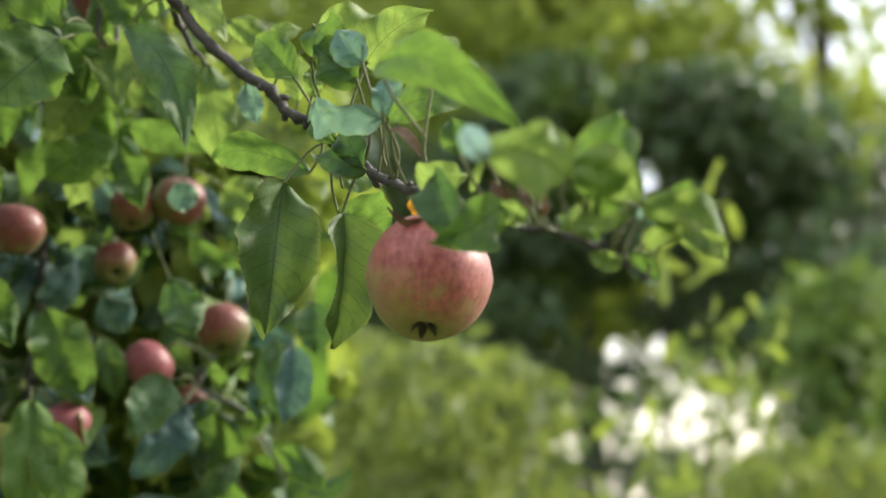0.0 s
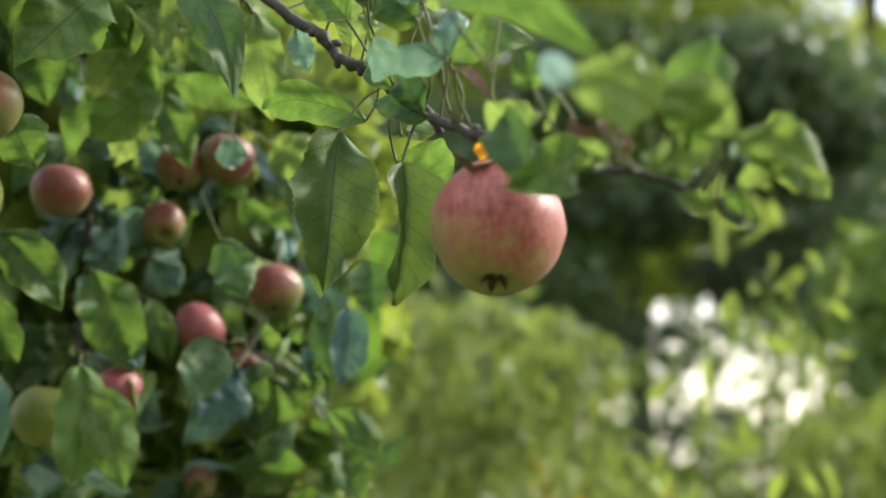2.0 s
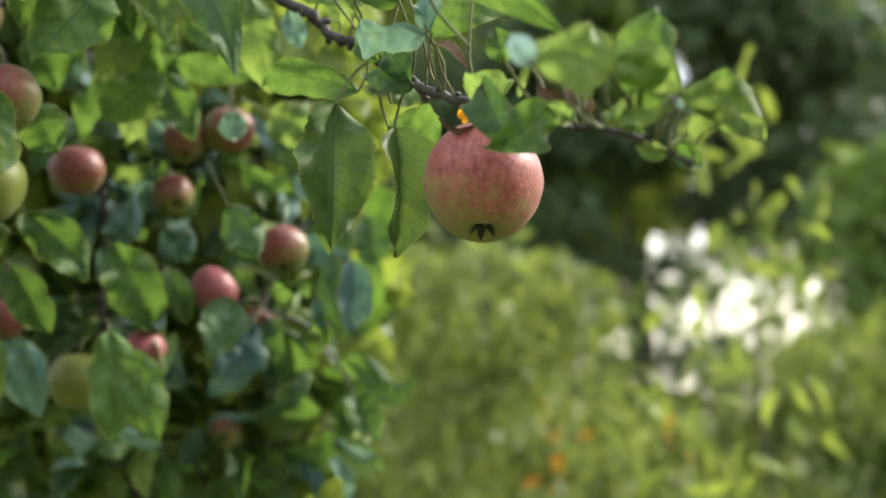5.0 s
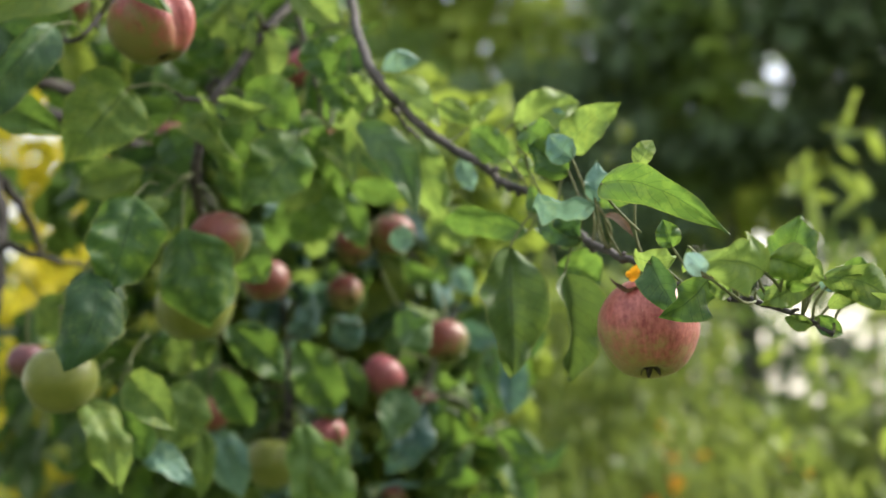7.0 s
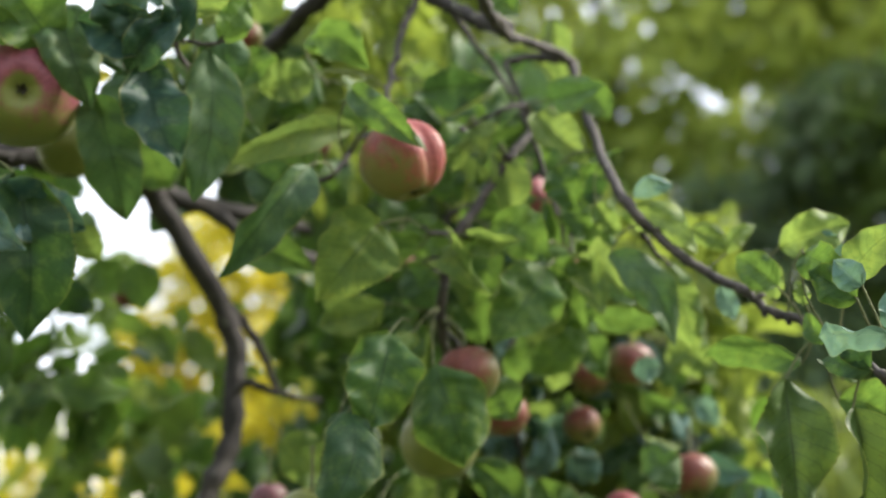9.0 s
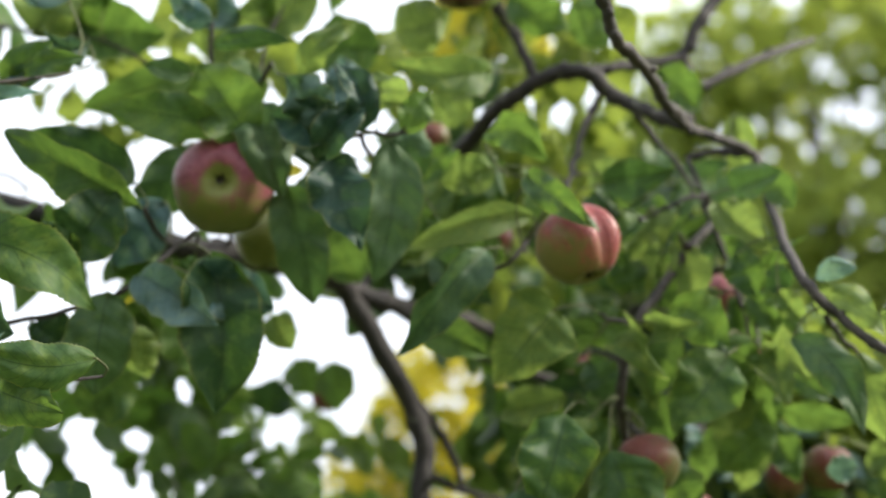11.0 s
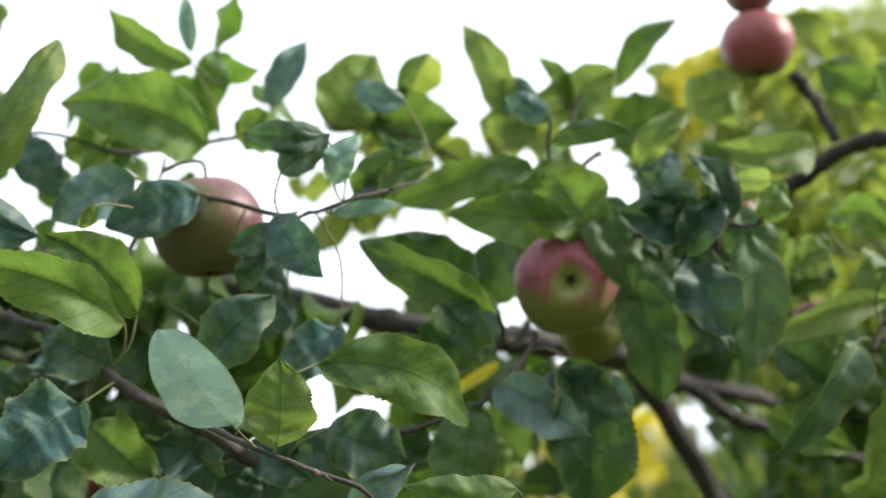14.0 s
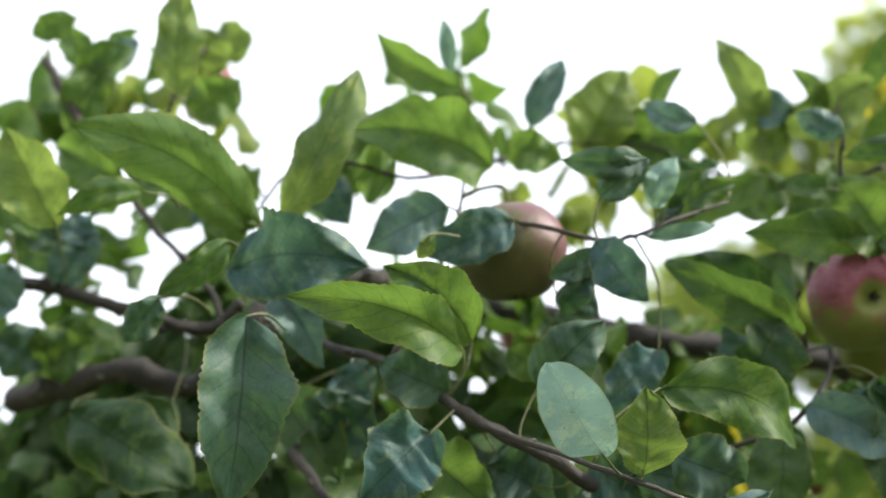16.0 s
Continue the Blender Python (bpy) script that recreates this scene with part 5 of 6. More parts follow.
leaf((-0.551, 0.414, 1.971), (-0.573, 0.411, 1.945), 0.018, (0.52, -0.77, -0.37), 0.12, 0, 0.25, "dark")
leaf((-0.645, 0.444, 2.083), (-0.694, 0.358, 2.094), 0.053, (0.71, -0.48, -0.52), 0.06, -0.12, 0.25, "green")
leaf((-0.672, 0.449, 2.160), (-0.712, 0.396, 2.200), 0.027, (0.37, -0.72, -0.59), 0.06, 0.05, 0.25, "green")
leaf((-0.703, 0.474, 2.195), (-0.695, 0.457, 2.237), 0.015, (0.58, -0.71, -0.40), 0.06, 0, 0.25, "pale")
leaf((-0.590, 0.390, 2.008), (-0.632, 0.356, 1.986), 0.033, (0.69, -0.62, -0.36), 0.06, 0, 0.25, "blue")
leaf((-0.625, 0.370, 2.021), (-0.665, 0.340, 1.995), 0.036, (0.70, -0.61, -0.37), 0.06, 0, 0.25, "blue")
leaf((-0.699, 0.405, 2.078), (-0.723, 0.382, 2.088), 0.041, (0.54, -0.72, -0.43), 0.06, 0, 0.25, "green")
leaf((-0.744, 0.364, 2.089), (-0.733, 0.394, 2.051), 0.033, (0.63, -0.69, -0.36), 0.06, 0, 0.25, "blue")
leaf((-0.763, 0.244, 2.032), (-0.785, 0.199, 2.007), 0.020, (0.87, -0.17, -0.45), 0.08, -0.12, 0.25, "green")
leaf((-0.708, 0.268, 1.990), (-0.735, 0.239, 1.955), 0.020, (0.85, -0.19, -0.49), 0.08, 0, 0.25, "green")
leaf((-0.749, 0.252, 1.961), (-0.774, 0.247, 1.936), 0.023, (0.63, -0.58, -0.51), 0.06, 0, 0.25, "dark")
leaf((-0.949, 0.303, 2.162), (-0.893, 0.311, 2.226), 0.033, (0.63, -0.61, -0.48), 0.06, 0.1, 0.25, "green")
leaf((-0.652, 0.579, 2.153), (-0.608, 0.580, 2.211), 0.056, (0.54, -0.74, -0.39), 0.06, 0, 0.25, "lime")
leaf((-0.602, 0.605, 2.176), (-0.572, 0.608, 2.210), 0.016, (0.53, -0.76, -0.38), 0.06, 0.15, 0.25, "green")
leaf((-0.540, 0.662, 2.159), (-0.548, 0.617, 2.230), 0.031, (0.36, -0.80, -0.48), 0.06, -0.1, 0.25, "lime")
leaf((-0.499, 0.689, 2.166), (-0.509, 0.660, 2.206), 0.017, (0.32, -0.80, -0.51), 0.06, -0.15, 0.25, "green")
leaf((-0.562, 0.642, 2.090), (-0.519, 0.663, 2.112), 0.041, (0.55, -0.76, -0.34), 0.06, 0, 0.25, "green")
leaf((-0.474, 1.070, 2.379), (-0.587, 1.022, 2.309), 0.088, (0.54, -0.76, -0.35), 0.06, -0.1, 0.1, "yellow", 38.9)
leaf((-0.474, 1.113, 2.424), (-0.555, 1.076, 2.380), 0.071, (0.55, -0.74, -0.38), 0.06, 0, 0.1, "yellow", 38.9)
leaf((-0.487, 0.755, 2.212), (-0.431, 0.769, 2.265), 0.026, (0.49, -0.81, -0.31), 0.06, 0.1, 0.25, "green")
leaf((-0.873, 0.374, 2.264), (-0.893, 0.382, 2.222), 0.042, (0.72, -0.53, -0.45), 0.06, 0, 0.25, "lime")
leaf((-0.667, 0.524, 2.157), (-0.631, 0.525, 2.205), 0.026, (0.57, -0.71, -0.41), 0.06, 0, 0.25, "blue")
leaf((-0.516, 0.673, 2.172), (-0.549, 0.642, 2.182), 0.032, (0.49, -0.69, -0.53), 0.06, 0, 0.25, "blue")
leaf((-0.602, 0.318, 1.973), (-0.597, 0.324, 1.967), 0.016, (0.58, -0.72, -0.38), 0.06, 0, 0.25, "lime")
leaf((-0.421, 0.465, 1.814), (-0.455, 0.416, 1.813), 0.027, (0.80, -0.54, -0.25), 0.06, 0.1, 0.25, "green")
leaf((-0.472, 0.436, 1.802), (-0.428, 0.451, 1.783), 0.032, (0.29, -0.96, -0.07), 0.06, 0, 0.25, "green")
leaf((-0.610, 0.342, 1.799), (-0.531, 0.371, 1.798), 0.044, (0.33, -0.91, -0.24), 0.06, 0.05, 0.25, "blue")
leaf((-0.506, 0.433, 1.814), (-0.466, 0.429, 1.824), 0.023, (0.05, -0.86, -0.52), 0.06, 0, 0.25, "blue")
leaf((-0.566, 0.421, 1.857), (-0.546, 0.446, 1.835), 0.032, (0.66, -0.72, -0.23), 0.06, 0, 0.25, "dark")
leaf((-0.656, 0.384, 1.859), (-0.637, 0.406, 1.843), 0.029, (0.67, -0.72, -0.17), 0.06, 0, 0.25, "dark")
leaf((-0.608, 0.422, 1.851), (-0.626, 0.402, 1.864), 0.036, (0.65, -0.73, -0.20), 0.06, 0, 0.25, "dark")
leaf((-0.587, 0.426, 1.819), (-0.572, 0.423, 1.845), 0.028, (0.62, -0.64, -0.44), 0.06, 0, 0.25, "dark")
leaf((-0.768, 0.419, 1.958), (-0.756, 0.441, 1.936), 0.043, (0.67, -0.68, -0.30), 0.06, 0, 0.25, "blue")
leaf((-0.759, 0.385, 1.909), (-0.732, 0.394, 1.928), 0.033, (0.55, -0.73, -0.40), 0.06, 0, 0.25, "dark")
leaf((-0.631, 0.435, 1.945), (-0.619, 0.454, 1.928), 0.025, (0.60, -0.71, -0.36), 0.06, 0, 0.25, "green")
leaf((-0.904, 0.294, 2.118), (-0.927, 0.282, 2.108), 0.021, (0.57, -0.60, -0.57), 0.06, 0, 0.25, "dark")
leaf((-0.469, 0.579, 1.910), (-0.430, 0.622, 1.888), 0.040, (0.56, -0.72, -0.40), 0.06, 0, 0.25, "blue")
leaf((-0.851, 0.285, 2.082), (-0.881, 0.247, 2.111), 0.041, (0.63, -0.71, -0.31), 0.06, 0, 0.25, "green")
leaf((-0.805, 0.322, 2.080), (-0.848, 0.279, 2.098), 0.029, (0.57, -0.73, -0.39), 0.06, 0, 0.25, "green")
leaf((-0.874, 0.281, 2.059), (-0.909, 0.279, 2.014), 0.033, (0.70, -0.49, -0.52), 0.06, 0, 0.25, "blue")
leaf((-0.791, 0.345, 2.084), (-0.827, 0.330, 2.060), 0.032, (0.59, -0.61, -0.52), 0.06, 0, 0.25, "blue")
leaf((-0.999, 0.338, 2.030), (-0.967, 0.378, 2.004), 0.041, (0.68, -0.70, -0.22), 0.06, 0, 0.25, "green")
leaf((-0.734, 0.355, 1.997), (-0.769, 0.331, 1.991), 0.027, (0.56, -0.72, -0.41), 0.06, 0, 0.25, "dark")
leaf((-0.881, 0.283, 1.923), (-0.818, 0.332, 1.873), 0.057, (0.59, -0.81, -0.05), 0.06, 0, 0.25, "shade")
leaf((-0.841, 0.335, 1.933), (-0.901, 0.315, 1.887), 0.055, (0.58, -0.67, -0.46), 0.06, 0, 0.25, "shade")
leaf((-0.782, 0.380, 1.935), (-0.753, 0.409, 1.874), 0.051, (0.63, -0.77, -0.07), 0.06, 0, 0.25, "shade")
leaf((-0.655, 0.375, 1.872), (-0.619, 0.395, 1.835), 0.041, (0.47, -0.88, -0.04), 0.06, 0, 0.25, "green")
leaf((-0.631, 0.419, 1.875), (-0.602, 0.436, 1.837), 0.039, (0.45, -0.89, -0.03), 0.06, 0, 0.25, "dark")
leaf((-0.722, 0.406, 1.921), (-0.757, 0.394, 1.895), 0.041, (0.55, -0.74, -0.39), 0.06, 0, 0.25, "dark")
leaf((-0.596, 0.476, 1.970), (-0.621, 0.471, 1.944), 0.033, (0.51, -0.78, -0.35), 0.06, 0, 0.25, "dark")
leaf((-0.535, 0.621, 1.993), (-0.574, 0.615, 1.949), 0.045, (0.44, -0.85, -0.28), 0.06, 0, 0.25, "blue")
leaf((-0.480, 0.748, 2.013), (-0.474, 0.780, 1.964), 0.053, (0.32, -0.81, -0.49), 0.06, 0, 0.25, "green")
leaf((-0.658, 0.481, 2.122), (-0.629, 0.511, 2.109), 0.033, (0.52, -0.71, -0.48), 0.06, 0, 0.25, "green")
leaf((-0.621, 0.619, 2.174), (-0.665, 0.571, 2.198), 0.051, (0.49, -0.71, -0.51), 0.06, 0, 0.25, "lime")
leaf((-0.530, 0.691, 2.170), (-0.566, 0.668, 2.163), 0.051, (0.55, -0.71, -0.44), 0.06, 0, 0.25, "lime")
leaf((-0.486, 0.731, 2.159), (-0.440, 0.763, 2.165), 0.056, (0.55, -0.71, -0.44), 0.06, 0, 0.25, "green")
leaf((-0.460, 0.714, 2.102), (-0.427, 0.731, 2.117), 0.044, (0.55, -0.78, -0.32), 0.06, 0, 0.25, "blue")
leaf((-0.439, 0.783, 2.188), (-0.393, 0.802, 2.205), 0.049, (0.49, -0.70, -0.52), 0.06, 0, 0.25, "lime")
leaf((-0.398, 0.827, 2.146), (-0.430, 0.822, 2.115), 0.044, (0.52, -0.75, -0.42), 0.06, 0, 0.25, "lime")
leaf((-0.612, 1.332, 2.537), (-0.567, 1.378, 2.499), 0.079, (0.36, -0.78, -0.51), 0.06, 0, 0.25, "yellow")
leaf((-0.310, 0.862, 2.185), (-0.272, 0.876, 2.202), 0.049, (0.50, -0.73, -0.47), 0.06, 0, 0.25, "green")
leaf((-0.647, 0.581, 1.950), (-0.611, 0.595, 1.965), 0.046, (0.49, -0.72, -0.48), 0.06, 0, 0.25, "green")
leaf((-0.624, 0.685, 1.893), (-0.666, 0.675, 1.861), 0.049, (0.51, -0.74, -0.44), 0.06, 0, 0.25, "green")
leaf((-0.423, 0.758, 1.995), (-0.389, 0.786, 1.978), 0.049, (0.48, -0.79, -0.38), 0.06, 0, 0.25, "lime")
leaf((-0.521, 0.729, 1.932), (-0.512, 0.746, 1.907), 0.026, (0.59, -0.75, -0.30), 0.06, 0, 0.25, "lime")
leaf((-0.850, 0.239, 2.034), (-0.841, 0.190, 2.085), 0.043, (0.77, -0.38, -0.51), 0.06, 0, 0.25, "lime")
leaf((-0.922, 0.251, 2.031), (-0.945, 0.252, 1.997), 0.033, (0.74, -0.46, -0.49), 0.06, 0, 0.25, "blue")
leaf((-0.914, 0.228, 2.086), (-0.904, 0.256, 2.049), 0.036, (0.77, -0.58, -0.25), 0.06, 0, 0.25, "green")
leaf((-0.879, 0.283, 2.039), (-0.879, 0.268, 2.066), 0.025, (0.78, -0.55, -0.30), 0.06, 0, 0.25, "blue")
leaf((-0.927, 0.289, 2.210), (-0.891, 0.311, 2.224), 0.024, (0.58, -0.56, -0.59), 0.06, 0.1, 0.25, "green")
leaf((-0.946, 0.258, 2.235), (-0.916, 0.277, 2.247), 0.024, (0.57, -0.53, -0.62), 0.06, 0, 0.25, "green")
leaf((-0.973, 0.307, 1.983), (-0.934, 0.330, 2.000), 0.043, (0.59, -0.68, -0.44), 0.06, 0, 0.25, "green")
leaf((-0.988, 0.284, 2.001), (-0.963, 0.316, 1.983), 0.043, (0.70, -0.69, -0.21), 0.06, 0, 0.25, "dark")
leaf((-0.949, 0.270, 2.085), (-0.930, 0.299, 2.061), 0.038, (0.70, -0.67, -0.26), 0.06, 0, 0.25, "dark")
leaf((-0.433, 0.600, 2.032), (-0.413, 0.603, 1.965), 0.040, (0.49, -0.87, 0.10), 0.06, 0, 0.25, "shade")
leaf((-0.366, 0.678, 2.036), (-0.363, 0.692, 1.985), 0.036, (0.47, -0.85, -0.22), 0.06, 0, 0.25, "shade")
leaf((-0.415, 0.630, 2.028), (-0.410, 0.641, 1.994), 0.038, (0.51, -0.84, -0.19), 0.06, 0, 0.25, "shade")
branch("twig", 0.0018, 0.001, (-0.895, 0.323, 2.103), (-0.853, 0.319, 2.143), (-0.833, 0.318, 2.173), (-0.863, 0.358, 2.233), (-0.892, 0.393, 2.253))
leaf((-0.872, 0.357, 2.173), (-0.832, 0.373, 2.198), 0.040, (0.60, -0.57, -0.57), 0.06, 0, 0.25, "green")
leaf((-0.897, 0.424, 2.265), (-0.897, 0.403, 2.301), 0.039, (0.67, -0.65, -0.36), 0.06, 0, 0.25, "lime")
leaf((-0.953, 0.324, 2.242), (-0.923, 0.339, 2.258), 0.028, (0.58, -0.54, -0.62), 0.1, 0, 0.25, "blue")
leaf((-0.967, 0.299, 2.269), (-0.963, 0.321, 2.234), 0.028, (0.73, -0.61, -0.31), 0.1, 0, 0.25, "green")
leaf((-0.179, 0.832, 1.940), (-0.170, 0.842, 1.906), 0.029, (0.24, -0.94, -0.23), 0.06, 0, 0.25, "green")
leaf((-0.208, 0.839, 1.868), (-0.188, 0.852, 1.839), 0.033, (0.28, -0.93, -0.22), 0.06, 0, 0.25, "green")
leaf((-0.339, 0.918, 1.912), (-0.330, 0.924, 1.876), 0.035, (0.40, -0.92, -0.06), 0.06, 0, 0.25, "green")
leaf((-0.303, 0.958, 1.890), (-0.292, 0.965, 1.846), 0.036, (0.36, -0.93, -0.07), 0.06, 0, 0.25, "green")
leaf((-0.272, 0.958, 1.928), (-0.249, 0.968, 1.885), 0.041, (0.26, -0.96, -0.08), 0.06, 0, 0.25, "green")
leaf((-0.240, 0.824, 1.792), (-0.229, 0.835, 1.763), 0.033, (0.35, -0.92, -0.18), 0.06, 0, 0.25, "green")
leaf((-0.170, 0.985, 1.750), (-0.154, 0.999, 1.712), 0.032, (0.28, -0.93, -0.22), 0.06, 0, 0.25, "shade")
leaf((-0.351, 0.791, 1.689), (-0.322, 0.785, 1.627), 0.032, (0.69, -0.72, -0.03), 0.06, 0.05, 0.3, "lime")
leaf((-0.340, 0.820, 1.696), (-0.329, 0.827, 1.643), 0.038, (0.28, -0.96, -0.01), 0.06, 0, 0.35, "green")
leaf((-0.373, 0.731, 1.948), (-0.335, 0.747, 1.910), 0.036, (0.30, -0.95, -0.10), 0.1, 0, 0.5, "shade")
leaf((-0.386, 0.736, 1.902), (-0.336, 0.753, 1.871), 0.032, (0.27, -0.96, -0.11), 0.1, 0, 0.5, "green")
leaf((0.109, 0.611, 1.702), (0.124, 0.609, 1.692), 0.009, (-0.18, -0.97, -0.16), 0.15, 0.1, 0.5, "green")
leaf((0.122, 0.597, 1.700), (0.137, 0.597, 1.711), 0.012, (0.08, -0.98, -0.16), 0.15, 0.1, 0.5, "green")
leaf((0.146, 0.604, 1.705), (0.163, 0.606, 1.706), 0.009, (0.11, -0.99, 0.08), 0.15, 0.1, 0.5, "green")
leaf((0.152, 0.612, 1.695), (0.172, 0.615, 1.691), 0.009, (0.02, -0.81, -0.59), 0.15, 0.1, 0.5, "lime")
leaf((0.101, 0.614, 1.709), (0.107, 0.613, 1.715), 0.005, (-0.26, -0.95, 0.20), 0.2, 0, 0.6, "brown")
leaf((0.103, 0.615, 1.703), (0.099, 0.612, 1.713), 0.005, (0.46, -0.89, -0.05), 0.2, 0, 0.6, "brown")
leaf((-0.664, 0.938, 1.972), (-0.652, 0.961, 1.941), 0.039, (0.60, -0.74, -0.30), 0.06, 0, 0.25, "green")
leaf((-0.713, 0.973, 1.971), (-0.731, 0.979, 1.934), 0.046, (0.55, -0.73, -0.40), 0.06, 0, 0.25, "shade")
leaf((-0.631, 0.959, 1.971), (-0.637, 0.977, 1.925), 0.039, (0.56, -0.74, -0.37), 0.06, 0, 0.25, "green")
leaf((-0.518, 0.358, 1.844), (-0.504, 0.297, 1.873), 0.034, (0.56, -0.25, -0.79), 0.04, 0, 0.1, "bloom", 38.9)
leaf((-0.188, 0.885, 1.930), (-0.177, 0.896, 1.897), 0.027, (0.24, -0.94, -0.23), 0.06, 0, 0.25, "green")
leaf((-0.195, 0.840, 1.883), (-0.182, 0.851, 1.852), 0.028, (0.27, -0.94, -0.22), 0.06, 0, 0.25, "green")
leaf((-0.554, 0.437, 1.851), (-0.503, 0.459, 1.832), 0.029, (0.34, -0.92, -0.17), 0.1, 0.1, 0.5, "dark")
leaf((-0.587, 0.428, 1.969), (-0.569, 0.449, 1.955), 0.025, (0.66, -0.71, -0.25), 0.15, 0.1, 0.6, "dark")
leaf((-0.512, 0.495, 2.089), (-0.537, 0.472, 2.103), 0.022, (0.43, -0.76, -0.48), 0.15, 0.1, 0.6, "blue")
leaf((-0.521, 0.523, 2.074), (-0.530, 0.493, 2.071), 0.024, (0.59, -0.11, -0.80), 0.2, 0.1, 0.6, "dark")
leaf((-0.459, 0.633, 2.031), (-0.445, 0.650, 2.012), 0.014, (0.43, -0.81, -0.40), 0.06, 0, 0.25, "yellow")
leaf((-0.452, 0.649, 2.005), (-0.436, 0.657, 2.007), 0.010, (0.42, -0.82, -0.38), 0.06, 0, 0.25, "yellow")
leaf((-0.571, 0.681, 1.968), (-0.616, 0.660, 1.941), 0.010, (0.55, -0.78, -0.30), 0.06, 0, 0.25, "yellow")
leaf((-0.528, 0.636, 2.045), (-0.576, 0.650, 2.003), 0.046, (0.70, -0.68, -0.19), 0.1, 0.05, 0.3, "shade")
leaf((-0.484, 0.652, 2.109), (-0.526, 0.634, 2.051), 0.044, (0.59, -0.61, -0.53), 0.08, 0.05, 0.3, "green")
leaf((-0.436, 0.714, 2.040), (-0.469, 0.704, 1.970), 0.046, (0.55, -0.70, -0.46), 0.08, -0.05, 0.3, "shade")
leaf((-0.531, 0.689, 2.064), (-0.566, 0.653, 2.038), 0.035, (0.62, -0.61, -0.49), 0.08, 0.05, 0.3, "olive")
leaf((-0.661, 0.544, 1.864), (-0.611, 0.575, 1.827), 0.041, (0.75, -0.66, -0.05), 0.08, 0.05, 0.3, "shade")
leaf((-0.720, 0.555, 1.905), (-0.693, 0.572, 1.858), 0.040, (0.82, -0.52, -0.25), 0.08, 0, 0.3, "dark")
leaf((-0.697, 0.624, 1.903), (-0.707, 0.603, 1.854), 0.039, (0.69, -0.72, -0.06), 0.08, 0, 0.3, "shade")
leaf((-0.616, 0.716, 1.947), (-0.595, 0.747, 1.903), 0.043, (0.58, -0.81, -0.10), 0.08, 0, 0.3, "green")


def rosettes(seed, lo, hi, step, tones):
    """Short spurs' worth of drooping leaves, three or four together, along the thin wood inside the box lo to hi."""
    rng = np.random.RandomState(seed)
    lo, hi = np.array(lo), np.array(hi)
    spots = [q for _, line, r in LINES if r < 0.0034 for q in line[2::step] if (q > lo).all() and (q < hi).all()]
    for q in spots:
        for _ in range(rng.randint(2, 5)):
            way = rng.normal(size=3) * (1, 0.55, 0.7) + (0, -0.25, -0.55)
            way = way / np.linalg.norm(way)
            size = rng.uniform(0.036, 0.062)
            b = q + way * rng.uniform(0.012, 0.03)
            face = np.array((0.25, -0.95, -0.1)) + rng.normal(size=3) * 0.55
            leaf(b, b + way * size, size * rng.uniform(0.45, 0.62), face, rng.uniform(0.02, 0.14), rng.uniform(-0.1, 0.1), rng.uniform(0.2, 0.5), tones[rng.randint(len(tones))])


rosettes(4, (-0.40, 0.93, 1.50), (-0.10, 1.25, 1.90), 6, ("green", "green", "shade", "lime", "pale", "blue"))
rosettes(9, (-0.34, 0.80, 1.84), (-0.17, 0.96, 2.03), 7, ("green", "shade", "lime", "green"))

# apples
apple((0.050, 0.693, 1.694), 0.056, (-0.01, -0.27, -0.92), (0.59, -0.76, 0.04), "rosy", "ripe rosy apple with a yellow-green foot, hanging from the fruiting branch")
apple((-0.254, 0.724, 1.928), 0.058, (0.23, 0.17, -0.93), (0.89, 0.38, 0.33), "cleft", "half red apple with a deep cleft beside a green leaf")
apple((-0.197, 0.887, 1.871), 0.033, (-0.12, 0.08, -0.99), (0.25, -0.53, 0.79), "half", "apple with a red shoulder hidden by leaves")
apple((-0.253, 0.814, 1.795), 0.045, (0.07, -0.02, -0.99), (-0.13, -0.33, 0.78), "half", "dark red apple shining beside a broad leaf")
apple((-0.300, 0.868, 1.756), 0.060, (-0.04, -0.01, -0.97), (-0.11, -0.60, 0.12), "green", "pale green apple half covered by a broad leaf")
apple((-0.366, 0.784, 1.704), 0.052, (-0.15, 0.17, -0.97), (-0.27, 0.00, 0.56), "green", "smooth green apple hanging below curled leaves")
apple((-0.226, 1.049, 1.818), 0.036, (0.13, -0.30, -0.84), (0.24, -0.57, 0.48), "half", "small red apple deep in the leaves")
apple((-0.192, 1.057, 1.825), 0.042, (-0.12, 0.08, -0.99), (0.59, -0.35, 0.46), "half", "apple with a dull red cheek deep in the leaves")
apple((-0.241, 1.060, 1.777), 0.034, (0.35, -0.60, -0.67), (0.22, -0.55, 0.38), "half", "small red apple deep in the leaves")
apple((-0.287, 0.985, 1.786), 0.042, (-0.12, 0.08, -0.99), (0.22, -0.55, 0.38), "red_in_shade", "red apple behind a twig, its skin coloured darker for shade")
apple((-0.149, 1.051, 1.724), 0.041, (0.06, -0.42, -0.91), (-0.17, -0.60, 0.54), "half", "apple with a red cheek and open calyx")
apple((-0.218, 1.084, 1.700), 0.041, (-0.61, -0.26, -0.67), (0.22, -0.44, 0.81), "pink", "pink apple with a dark foot")
apple((-0.188, 1.104, 1.675), 0.028, (-0.15, 0.17, -0.97), (0.27, -0.66, 0.46), "red_in_shade", "small pink apple beside another")
apple((-0.338, 0.968, 1.676), 0.034, (-0.09, 0.01, -1.00), (0.53, -0.63, 0.07), "red_in_shade", "dull red apple between hanging leaves")
apple((-0.261, 1.039, 1.649), 0.040, (0.53, 0.09, -0.76), (0.55, -0.41, 0.70), "pink", "red-shouldered apple behind a hanging leaf")
